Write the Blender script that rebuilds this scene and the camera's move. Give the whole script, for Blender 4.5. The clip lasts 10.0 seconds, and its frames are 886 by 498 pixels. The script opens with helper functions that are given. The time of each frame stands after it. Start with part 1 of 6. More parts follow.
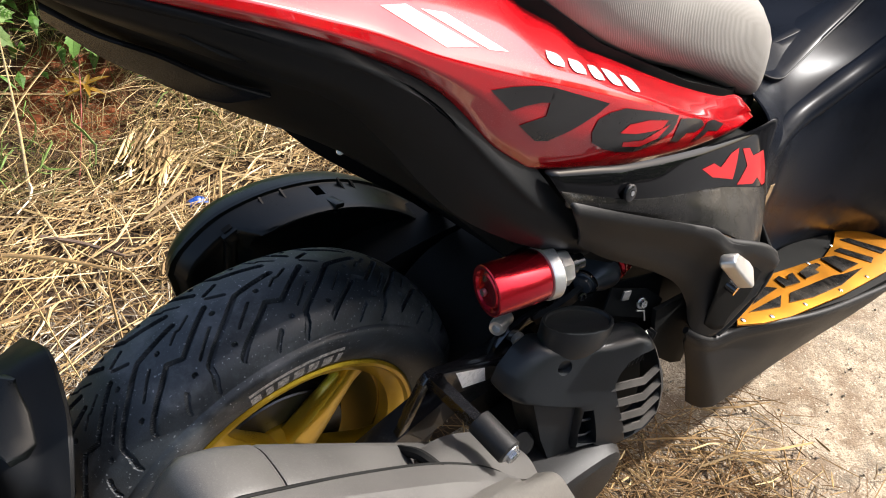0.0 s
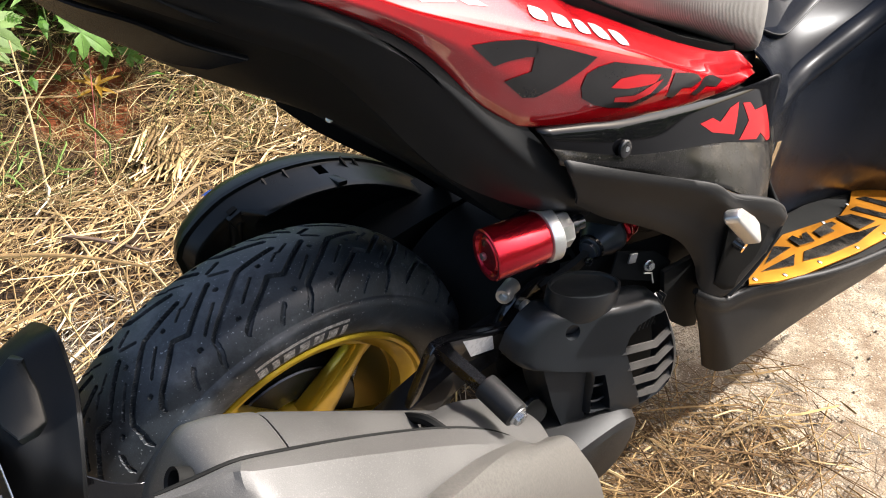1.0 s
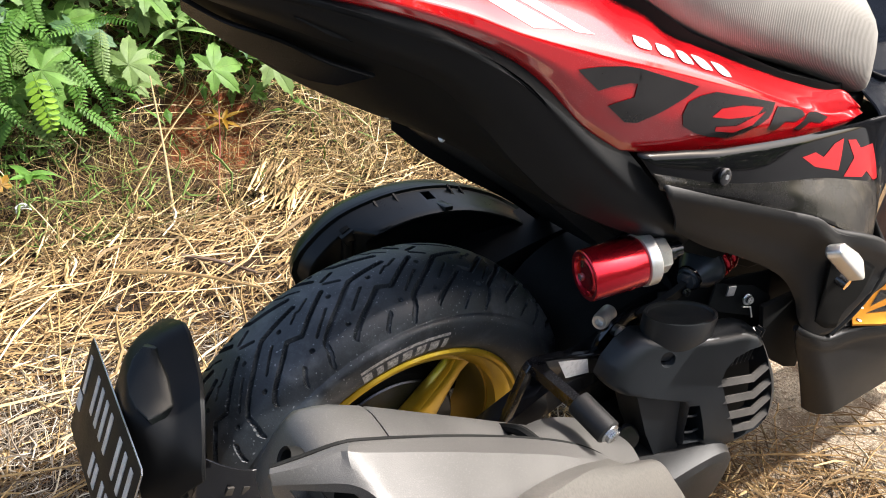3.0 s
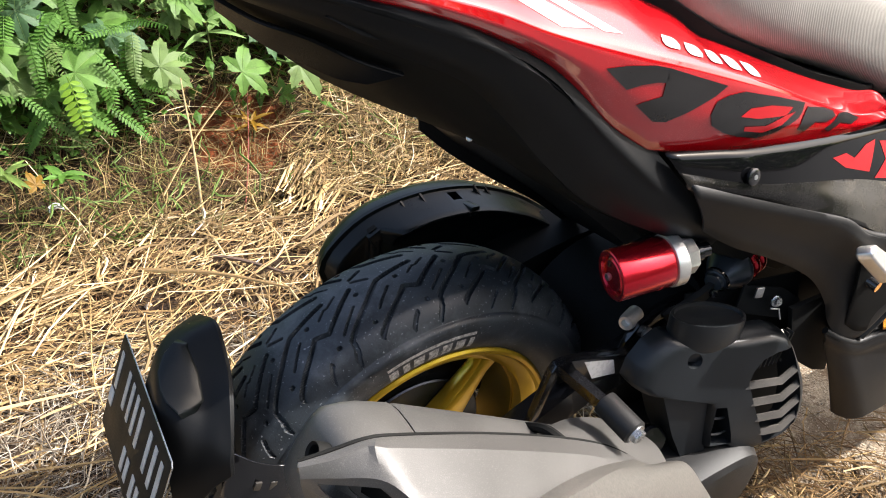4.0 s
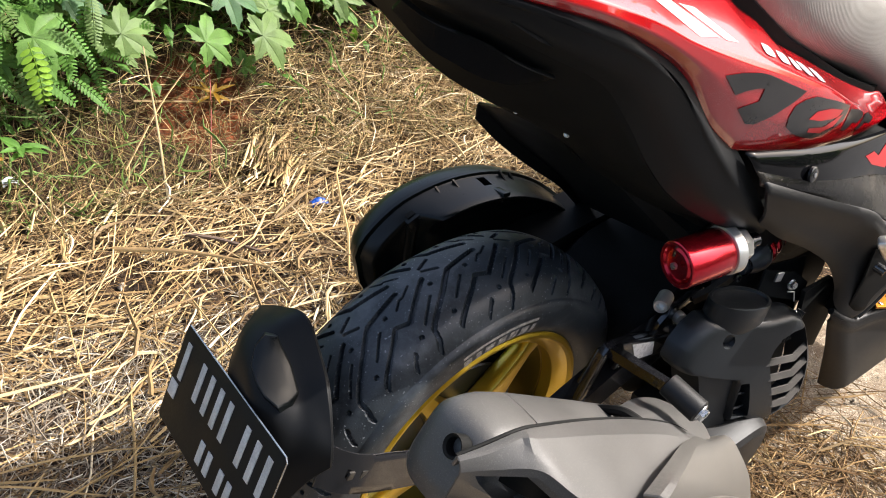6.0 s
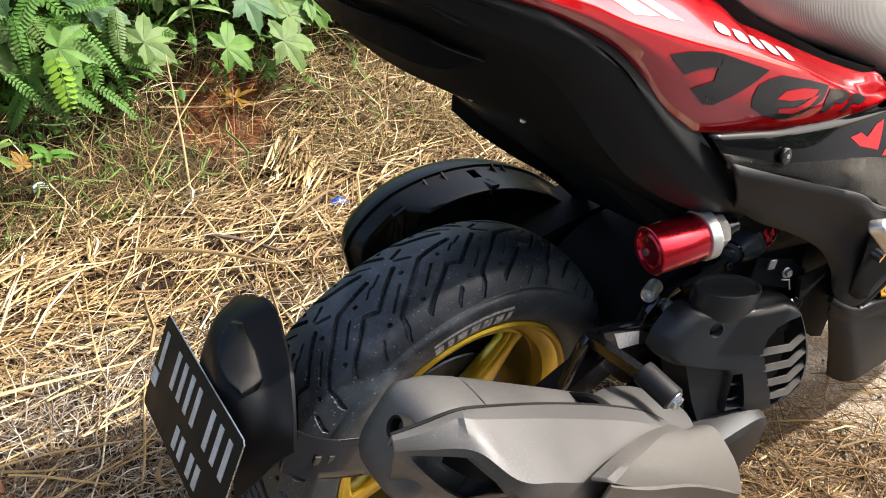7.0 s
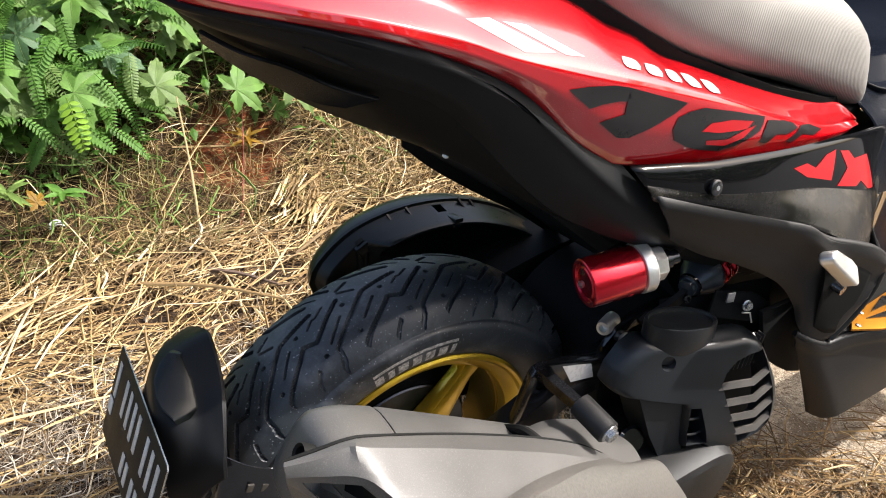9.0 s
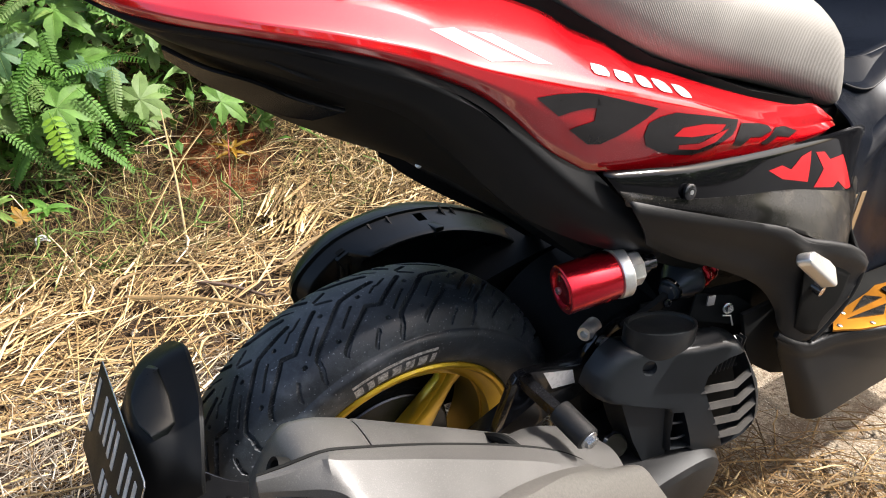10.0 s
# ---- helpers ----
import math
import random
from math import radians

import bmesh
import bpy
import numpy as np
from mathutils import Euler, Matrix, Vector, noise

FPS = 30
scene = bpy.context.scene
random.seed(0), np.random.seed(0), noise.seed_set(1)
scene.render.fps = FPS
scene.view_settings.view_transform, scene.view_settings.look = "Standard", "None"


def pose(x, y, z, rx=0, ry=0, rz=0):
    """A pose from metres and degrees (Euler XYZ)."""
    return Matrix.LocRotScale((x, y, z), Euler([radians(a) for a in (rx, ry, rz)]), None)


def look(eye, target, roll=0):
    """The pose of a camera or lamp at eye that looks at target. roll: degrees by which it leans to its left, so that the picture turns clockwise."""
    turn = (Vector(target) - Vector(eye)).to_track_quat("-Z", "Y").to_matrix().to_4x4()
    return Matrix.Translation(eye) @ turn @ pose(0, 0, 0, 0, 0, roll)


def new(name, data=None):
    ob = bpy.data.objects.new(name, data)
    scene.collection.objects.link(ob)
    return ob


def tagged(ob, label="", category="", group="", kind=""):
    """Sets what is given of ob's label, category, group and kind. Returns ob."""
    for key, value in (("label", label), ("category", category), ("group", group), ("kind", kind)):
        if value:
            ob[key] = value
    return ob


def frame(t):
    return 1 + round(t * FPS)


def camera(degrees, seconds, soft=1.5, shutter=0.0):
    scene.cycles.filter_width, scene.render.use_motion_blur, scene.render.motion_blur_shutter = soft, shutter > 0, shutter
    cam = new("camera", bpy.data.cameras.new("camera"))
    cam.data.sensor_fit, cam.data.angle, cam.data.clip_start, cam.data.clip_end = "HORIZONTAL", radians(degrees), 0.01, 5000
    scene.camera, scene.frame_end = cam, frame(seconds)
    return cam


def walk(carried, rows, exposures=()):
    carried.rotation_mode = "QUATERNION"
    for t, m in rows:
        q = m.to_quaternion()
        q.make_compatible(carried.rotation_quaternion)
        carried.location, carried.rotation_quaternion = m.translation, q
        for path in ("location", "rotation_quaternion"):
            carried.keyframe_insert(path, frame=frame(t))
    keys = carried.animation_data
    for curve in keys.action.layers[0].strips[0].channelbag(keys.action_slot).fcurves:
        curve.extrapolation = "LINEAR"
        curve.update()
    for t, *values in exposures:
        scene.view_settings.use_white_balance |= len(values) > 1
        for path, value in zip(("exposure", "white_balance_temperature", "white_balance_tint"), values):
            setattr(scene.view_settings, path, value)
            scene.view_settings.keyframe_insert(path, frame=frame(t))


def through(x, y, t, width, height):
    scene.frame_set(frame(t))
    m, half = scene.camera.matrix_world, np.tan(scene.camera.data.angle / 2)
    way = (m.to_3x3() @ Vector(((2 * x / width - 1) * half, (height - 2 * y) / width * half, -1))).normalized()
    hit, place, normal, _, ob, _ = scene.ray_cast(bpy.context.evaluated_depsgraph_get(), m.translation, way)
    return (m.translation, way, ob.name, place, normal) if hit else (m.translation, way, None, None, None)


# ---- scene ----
cam = camera(55.75, 10.0, 1.0)
# seconds, eye x y z, yaw, pitch, roll
ROWS = [
    (0.0, -0.3779, -0.5977, 1.1616, -45.82, -36.58, 11.02),
    (0.5, -0.3675, -0.6166, 1.1490, -45.46, -36.85, 9.24),
    (1.0, -0.3633, -0.6353, 1.1417, -43.47, -37.21, 6.87),
    (1.5, -0.3776, -0.6494, 1.1425, -40.27, -36.95, 5.16),
    (2.0, -0.3929, -0.6621, 1.1439, -36.90, -35.76, 4.81),
    (2.5, -0.4007, -0.6768, 1.1415, -35.48, -34.76, 4.35),
    (4.0, -0.4085, -0.6859, 1.1388, -32.80, -34.32, 3.47),
    (4.5, -0.4326, -0.7112, 1.1308, -30.48, -34.23, 1.75),
    (5.0, -0.4664, -0.6903, 1.1363, -30.92, -34.56, 2.90),
    (5.5, -0.5521, -0.6006, 1.1459, -37.98, -35.08, 7.81),
    (6.0, -0.6026, -0.5536, 1.1496, -43.53, -35.59, 9.78),
    (7.5, -0.4639, -0.7026, 1.1541, -33.85, -35.24, 3.05),
    (8.0, -0.4265, -0.7428, 1.1604, -31.52, -34.15, 1.70),
    (8.5, -0.4196, -0.7357, 1.1655, -32.20, -33.68, 2.07),
    (9.0, -0.4093, -0.7314, 1.1693, -32.65, -33.69, 2.57),
    (9.5, -0.4013, -0.7307, 1.1721, -32.73, -33.43, 2.77),
    (10.0, -0.3868, -0.7421, 1.1731, -32.85, -33.29, 1.53),
]
walk(cam, [(t, pose(x, y, z, 90 + pitch, 0, yaw) @ pose(0, 0, 0, 0, 0, roll)) for t, x, y, z, yaw, pitch, roll in ROWS],
     exposures=((0.0, 1.16), (0.8, 1.32), (1.5, 1.42), (2.7, 1.42), (4.5, 1.34), (5.5, 1.28), (7.5, 1.28), (10.0, 1.28)))

# ---- place ----
from mathutils.bvhtree import BVHTree

# ---- light ----
SUN_TO = Vector((0.86, -0.36, 1.06)).normalized()
world = bpy.data.worlds.new("sky")
scene.world = world
world.use_nodes = True
nt = world.node_tree
nt.nodes.clear()
w_out = nt.nodes.new("ShaderNodeOutputWorld")
w_bg = nt.nodes.new("ShaderNodeBackground")
w_sky = nt.nodes.new("ShaderNodeTexSky")
w_sky.sky_type = "NISHITA"
w_sky.sun_disc = False
w_sky.sun_elevation = math.asin(SUN_TO.z)
w_sky.sun_rotation = math.atan2(SUN_TO.x, SUN_TO.y)
w_sky.air_density, w_sky.dust_density = 1.0, 6.0
w_bg.inputs["Strength"].default_value = 0.15
nt.links.new(w_sky.outputs[0], w_bg.inputs[0])
nt.links.new(w_bg.outputs[0], w_out.inputs[0])
sun = new("sun", bpy.data.lights.new("sun", "SUN"))
sun.data.energy = 4.4
sun.data.angle = radians(0.6)
sun.data.color = (1.0, 0.975, 0.955)
sun.matrix_world = look((0, 0, 0), -SUN_TO) @ Matrix.Identity(4)
sun.location = (1.0, -2.0, 5.0)

# ---- materials ----


def surface(name, base, rough=0.5, metal=0.0, coat=0.0, vary=0.25, scale=12.0, fine=160.0, bump=0.15, height=0.0006,
            rough_vary=0.12, specular=0.5, second=None, second_at=0.62, sheen=0.0, coat_rough=0.03, coat_ior=1.5):
    """A node material with colour and gloss varied at two scales and fine relief, in object metres."""
    m = bpy.data.materials.new(name)
    m.use_nodes = True
    n, l = m.node_tree.nodes, m.node_tree.links
    b = n["Principled BSDF"]
    co = n.new("ShaderNodeTexCoord")
    big = n.new("ShaderNodeTexNoise")
    big.inputs["Scale"].default_value, big.inputs["Detail"].default_value = scale, 6
    small = n.new("ShaderNodeTexNoise")
    small.inputs["Scale"].default_value, small.inputs["Detail"].default_value = fine, 4
    for x in (big, small):
        l.new(co.outputs["Object"], x.inputs["Vector"])
    mixed = n.new("ShaderNodeMath")
    mixed.operation = "MULTIPLY_ADD"
    mixed.inputs[1].default_value = 0.6
    l.new(big.outputs["Fac"], mixed.inputs[0])
    half = n.new("ShaderNodeMath")
    half.operation = "MULTIPLY"
    half.inputs[1].default_value = 0.4
    l.new(small.outputs["Fac"], half.inputs[0])
    l.new(half.outputs[0], mixed.inputs[2])
    ramp = n.new("ShaderNodeValToRGB")
    e = ramp.color_ramp.elements
    e[0].position, e[1].position = 0.36, 0.64
    lo, hi = 1 - vary, 1 + vary
    e[0].color = (base[0] * lo, base[1] * lo, base[2] * lo, 1)
    e[1].color = (min(1, base[0] * hi), min(1, base[1] * hi), min(1, base[2] * hi), 1)
    l.new(mixed.outputs[0], ramp.inputs[0])
    colour = ramp.outputs[0]
    if second:
        patch = n.new("ShaderNodeTexNoise")
        patch.inputs["Scale"].default_value, patch.inputs["Detail"].default_value = scale * 0.45, 8
        patch.inputs["Roughness"].default_value = 0.65
        l.new(co.outputs["Object"], patch.inputs["Vector"])
        r2 = n.new("ShaderNodeValToRGB")
        r2.color_ramp.elements[0].position, r2.color_ramp.elements[1].position = second_at - 0.08, second_at + 0.06
        l.new(patch.outputs["Fac"], r2.inputs[0])
        mx = n.new("ShaderNodeMix")
        mx.data_type = "RGBA"
        l.new(r2.outputs[0], mx.inputs["Factor"])
        l.new(colour, mx.inputs["A"])
        mx.inputs["B"].default_value = (*second, 1)
        colour = mx.outputs["Result"]
    l.new(colour, b.inputs["Base Color"])
    rr = n.new("ShaderNodeMapRange")
    rr.inputs["From Min"].default_value, rr.inputs["From Max"].default_value = 0.3, 0.7
    rr.inputs["To Min"].default_value, rr.inputs["To Max"].default_value = max(0.02, rough - rough_vary), min(1, rough + rough_vary)
    l.new(mixed.outputs[0], rr.inputs["Value"])
    l.new(rr.outputs[0], b.inputs["Roughness"])
    b.inputs["Metallic"].default_value = metal
    b.inputs["Coat Weight"].default_value = coat
    b.inputs["Coat Roughness"].default_value = coat_rough
    b.inputs["Specular IOR Level"].default_value = specular
    b.inputs["Coat IOR"].default_value = coat_ior
    if sheen:
        b.inputs["Sheen Weight"].default_value = sheen
    if bump:
        bp = n.new("ShaderNodeBump")
        bp.inputs["Strength"].default_value, bp.inputs["Distance"].default_value = bump, height
        l.new(small.outputs["Fac"], bp.inputs["Height"])
        l.new(bp.outputs[0], b.inputs["Normal"])
    return m


RED = surface("red_paint", (0.37, 0.002, 0.006), 0.26, 0.12, 1.0, 0.08, 4, 900, 0.03, 0.0002, 0.03, 0.2, coat_rough=0.05, coat_ior=1.9)
BLACK = surface("matte_black_plastic", (0.0085, 0.0088, 0.0092), 0.45, 0, 0, 0.3, 9, 1400, 0.3, 0.0003, 0.08, 0.11)
INNER = surface("unpainted_black_plastic", (0.0095, 0.0095, 0.0090), 0.6, 0, 0, 0.3, 12, 500, 0.2, 0.0003, 0.1, 0.06)
GLOSS = surface("gloss_black_plastic", (0.003, 0.003, 0.0035), 0.06, 0, 0.0, 0.2, 9, 700, 0.03, 0.0002, 0.04, 0.26)
DUSTY = surface("dusty_black_plastic", (0.006, 0.0056, 0.0052), 0.26, 0, 0.0, 0.4, 25, 700, 0.2, 0.0004, 0.12, 0.35, (0.035, 0.030, 0.024), 0.60)
TRIM = surface("textured_black_plastic", (0.010, 0.0097, 0.0095), 0.5, 0, 0, 0.2, 8, 1600, 0.5, 0.0003, 0.08, 0.3)
GREY = surface("heat_shield_paint", (0.060, 0.057, 0.053), 0.42, 0.0, 0, 0.3, 9, 1100, 0.35, 0.0004, 0.08, 0.5)
CARBON = surface("carbon_print", (0.075, 0.070, 0.062), 0.45, 0.0, 0, 0.3, 300, 1400, 0.3, 0.0002, 0.06, 0.5)
CASE = surface("engine_cover_plastic", (0.0075, 0.0088, 0.0102), 0.38, 0, 0, 0.35, 14, 900, 0.35, 0.0005, 0.1, 0.38)
SHOCK = surface("anodised_dark_grey", (0.030, 0.036, 0.045), 0.34, 0.3, 0, 0.2, 14, 900, 0.1, 0.0002, 0.08, 0.5)
# tan base carries the sun caught by the slats as well as their dust
SLAT = surface("sunlit_dusty_plastic", (0.034, 0.030, 0.026), 0.5, 0, 0, 0.4, 30, 700, 0.3, 0.0003, 0.1, 0.35)
RUBBER = surface("tyre_rubber", (0.015, 0.0195, 0.0245), 0.48, 0, 0, 0.45, 30, 420, 0.45, 0.0006, 0.12, 0.50, (0.055, 0.061, 0.068), 0.60)
GOLD = surface("gold_paint", (0.55, 0.36, 0.025), 0.3, 0.75, 0.6, 0.12, 8, 1300, 0.15, 0.0002, 0.06)
GOLDPLATE = surface("gold_anodised", (0.44, 0.175, 0.012), 0.42, 0.8, 0.0, 0.15, 12, 900, 0.1, 0.0002, 0.08)
ANOD = surface("red_anodised", (0.50, 0.012, 0.025), 0.22, 0.9, 0.3, 0.05, 10, 900, 0.03, 0.0001, 0.04)
ALU = surface("brushed_aluminium", (0.72, 0.70, 0.66), 0.34, 0.85, 0, 0.12, 20, 800, 0.1, 0.0002, 0.1)
STEEL = surface("zinc_steel", (0.45, 0.46, 0.47), 0.3, 0.95, 0, 0.25, 40, 700, 0.15, 0.0002, 0.12)
DARKMETAL = surface("black_metal", (0.007, 0.007, 0.008), 0.22, 0.0, 0.5, 0.3, 14, 600, 0.1, 0.0002, 0.1)
SATIN = surface("satin_black_plastic", (0.0035, 0.0048, 0.0080), 0.30, 0, 0.0, 0.3, 9, 900, 0.15, 0.0002, 0.08, 0.055)
BOXBLACK = surface("moulded_black_plastic", (0.0045, 0.0058, 0.0058), 0.32, 0, 0, 0.3, 14, 900, 0.2, 0.0003, 0.08, 0.25)
VINYL = surface("seat_vinyl", (0.20, 0.188, 0.170), 0.5, 0, 0, 0.12, 14, 600, 0.2, 0.0004, 0.08, 0.5)


def ribbed(m, scale=420.0):
    """Fine moulded ribs across a soft cover."""
    n, l = m.node_tree.nodes, m.node_tree.links
    co, wave = n.new("ShaderNodeTexCoord"), n.new("ShaderNodeTexWave")
    turn = n.new("ShaderNodeMapping")
    turn.inputs["Rotation"].default_value = (0.2, 0.5, 0.5)
    wave.inputs["Scale"].default_value, wave.inputs["Distortion"].default_value = scale / 3.14, 0.3
    l.new(co.outputs["Object"], turn.inputs[0])
    l.new(turn.outputs[0], wave.inputs[0])
    bp = n.new("ShaderNodeBump")
    bp.inputs["Strength"].default_value, bp.inputs["Distance"].default_value = 0.2, 0.0008
    l.new(wave.outputs["Fac"], bp.inputs["Height"])
    b = n["Principled BSDF"]
    l.new(b.inputs["Normal"].links[0].from_socket, bp.inputs["Normal"])
    l.new(bp.outputs[0], b.inputs["Normal"])


ribbed(VINYL, 430.0)
TRAY = surface("polished_black_plastic", (0.006, 0.006, 0.006), 0.24, 0, 0, 0.3, 9, 700, 0.05, 0.0002, 0.05, 0.07)
THREAD = surface("pale_thread", (0.5, 0.48, 0.44), 0.8, 0, 0, 0.1)
WHITE = surface("white_print", (0.6, 0.59, 0.58), 0.3, 0, 0.8, 0.05)
# printed stripes; the pale pink base also carries the glare on the panel
SILVER = surface("silver_print", (0.50, 0.36, 0.35), 0.35, 0.1, 0.2, 0.08, 8, 700, 0.05, 0.0001, 0.04)
DECAL = surface("dark_grey_print", (0.010, 0.009, 0.009), 0.3, 0, 0.35, 0.3, 20, 300, 0.03, 0.0001, 0.06)
REDPRINT = surface("red_print", (0.38, 0.004, 0.008), 0.3, 0, 0.15, 0.08, 10, 700, 0.02, 0.0001, 0.05)
PALEPRINT = surface("worn_pale_print", (0.30, 0.29, 0.27), 0.7, 0, 0, 0.7, 220, 800, 0.2, 0.0003, 0.1)
PLATEPAINT = surface("plate_letter_paint", (0.42, 0.42, 0.40), 0.55, 0, 0, 0.25, 60, 500, 0.1, 0.0003, 0.1)
PLATE = surface("black_plate_paint", (0.006, 0.0065, 0.006), 0.6, 0, 0, 0.4, 20, 400, 0.15, 0.0003, 0.12, 0.15)
TAN = surface("tan_stripe_print", (0.20, 0.13, 0.06), 0.4, 0, 0.3, 0.1)
EARTH = surface("dry_earth", (0.036, 0.023, 0.014), 0.95, 0, 0, 0.4, 9, 90, 0.8, 0.004, 0.05, 0.2, (0.085, 0.036, 0.018), 0.66)
STRAW = surface("dry_straw", (0.42, 0.30, 0.14), 0.7, 0, 0, 0.35, 14, 80, 0.2, 0.0006, 0.12, 0.3)
DARKSTRAW = surface("weathered_straw", (0.20, 0.13, 0.065), 0.8, 0, 0, 0.4, 14, 80, 0.2, 0.0006, 0.1, 0.2)
ROAD = surface("worn_concrete", (0.255, 0.205, 0.145), 0.9, 0, 0, 0.5, 22, 240, 1.0, 0.004, 0.05, 0.3, (0.15, 0.105, 0.065), 0.56)
ASPHALT = surface("asphalt", (0.045, 0.045, 0.047), 0.85, 0, 0, 0.4, 8, 220, 0.9, 0.003, 0.08, 0.3)
STONE = surface("pebble", (0.30, 0.25, 0.19), 0.9, 0, 0, 0.4, 40, 200, 0.5, 0.001)
LITTER_W = surface("white_litter", (0.7, 0.7, 0.7), 0.6, 0, 0, 0.1)
LITTER_B = surface("blue_wrapper_film", (0.010, 0.055, 0.27), 0.3, 0, 0.3, 0.3, 60, 200)


def speckled(m, scale, colour, at, wide=0.04):
    """Small specks of another colour, finer than the surface's own grain."""
    n, l = m.node_tree.nodes, m.node_tree.links
    co, ns, rp, mx = (n.new("ShaderNode" + k) for k in ("TexCoord", "TexNoise", "ValToRGB", "Mix"))
    ns.inputs["Scale"].default_value, ns.inputs["Detail"].default_value = scale, 3
    l.new(co.outputs["Object"], ns.inputs["Vector"])
    rp.color_ramp.elements[0].position, rp.color_ramp.elements[1].position = at, at + wide
    l.new(ns.outputs["Fac"], rp.inputs[0])
    b = n["Principled BSDF"]
    mx.data_type = "RGBA"
    l.new(rp.outputs[0], mx.inputs["Factor"])
    l.new(b.inputs["Base Color"].links[0].from_socket, mx.inputs["A"])
    mx.inputs["B"].default_value = (*colour, 1)
    l.new(mx.outputs["Result"], b.inputs["Base Color"])


speckled(ROAD, 95, (0.16, 0.115, 0.075), 0.57)
speckled(ROAD, 210, (0.42, 0.36, 0.28), 0.62)
speckled(ROAD, 330, (0.10, 0.075, 0.05), 0.60)
speckled(RUBBER, 300, (0.16, 0.17, 0.18), 0.668, 0.03)
speckled(GREY, 650, (0.086, 0.082, 0.076), 0.60)
speckled(DUSTY, 420, (0.05, 0.045, 0.037), 0.66)
speckled(TRIM, 500, (0.03, 0.028, 0.025), 0.66)


def soil_patch(m, at, size, colour):
    """A patch of other soil with a ragged edge."""
    n, l = m.node_tree.nodes, m.node_tree.links
    co, mp, gr, ns = (n.new("ShaderNode" + k) for k in ("TexCoord", "Mapping", "TexGradient", "TexNoise"))
    gr.gradient_type = "SPHERICAL"
    mp.inputs["Location"].default_value = [-a / s for a, s in zip(at, size)]
    mp.inputs["Scale"].default_value = [1 / s for s in size]
    ns.inputs["Scale"].default_value, ns.inputs["Detail"].default_value = 22, 6
    l.new(co.outputs["Object"], mp.inputs[0])
    l.new(mp.outputs[0], gr.inputs[0])
    l.new(co.outputs["Object"], ns.inputs["Vector"])
    mu = n.new("ShaderNodeMath")
    mu.operation = "MULTIPLY"
    l.new(gr.outputs["Fac"], mu.inputs[0])
    l.new(ns.outputs["Fac"], mu.inputs[1])
    rp = n.new("ShaderNodeValToRGB")
    rp.color_ramp.elements[0].position, rp.color_ramp.elements[1].position = 0.12, 0.26
    l.new(mu.outputs[0], rp.inputs[0])
    b = n["Principled BSDF"]
    mx = n.new("ShaderNodeMix")
    mx.data_type = "RGBA"
    l.new(rp.outputs[0], mx.inputs["Factor"])
    l.new(b.inputs["Base Color"].links[0].from_socket, mx.inputs["A"])
    mx.inputs["B"].default_value = (*colour, 1)
    l.new(mx.outputs["Result"], b.inputs["Base Color"])


soil_patch(EARTH, (0.19, 1.24, 0.14), (0.20, 0.20, 0.20), (0.15, 0.042, 0.015))


def leaf_material(name, base, vary=0.3, through=0.35):
    m = surface(name, base, 0.55, 0, 0, vary, 35, 260, 0.35, 0.0008, 0.1, 0.25)
    n, l = m.node_tree.nodes, m.node_tree.links
    b, out = n["Principled BSDF"], n["Material Output"]
    tr = n.new("ShaderNodeBsdfTranslucent")
    tr.inputs["Color"].default_value = (base[0] * 1.6, base[1] * 1.5, base[2] * 0.8, 1)
    mx = n.new("ShaderNodeMixShader")
    mx.inputs[0].default_value = through
    l.new(b.outputs[0], mx.inputs[1])
    l.new(tr.outputs[0], mx.inputs[2])
    l.new(mx.outputs[0], out.inputs["Surface"])
    return m


LEAF = leaf_material("broad_leaf", (0.082, 0.165, 0.030), 0.3, 0.26)
LEAF_BLUE = leaf_material("dull_broad_leaf", (0.056, 0.115, 0.048), 0.3, 0.2)
VEIN = leaf_material("leaf_vein", (0.16, 0.24, 0.07), 0.2, 0.2)
LEAF_PALE = leaf_material("pale_broad_leaf", (0.120, 0.185, 0.058))
FROND = leaf_material("pinnate_leaf", (0.078, 0.172, 0.030))
FROND_LIME = leaf_material("young_pinnate_leaf", (0.15, 0.27, 0.025))
GRASS = leaf_material("green_blade", (0.13, 0.20, 0.05))
YELLOWED = leaf_material("yellowed_leaf", (0.19, 0.105, 0.010))
STEM = surface("green_stem", (0.09, 0.13, 0.04), 0.6)

# ---- builders ----


def finish(bm, name, material, sharp=38):
    bmesh.ops.recalc_face_normals(bm, faces=bm.faces)
    for f in bm.faces:
        f.smooth = True
    for e in bm.edges:
        if len(e.link_faces) == 2 and e.calc_face_angle(0) > radians(sharp):
            e.smooth = False
    me = bpy.data.meshes.new(name)
    bm.to_mesh(me)
    bm.free()
    me.materials.append(material)
    return me


def part(name, bm, material, parent=None, label="", sharp=38):
    """Links a bmesh as one mesh object, under a thing or a part if one is given."""
    ob = new(name, finish(bm, name, material, sharp))
    if parent:
        ob.parent = parent
    return tagged(ob, label)


def thing(name, label, category, at=(0, 0, 0), group=""):
    ob = new(name)
    ob.location = at
    ob.empty_display_size = 0.05
    return tagged(ob, label, category, group)


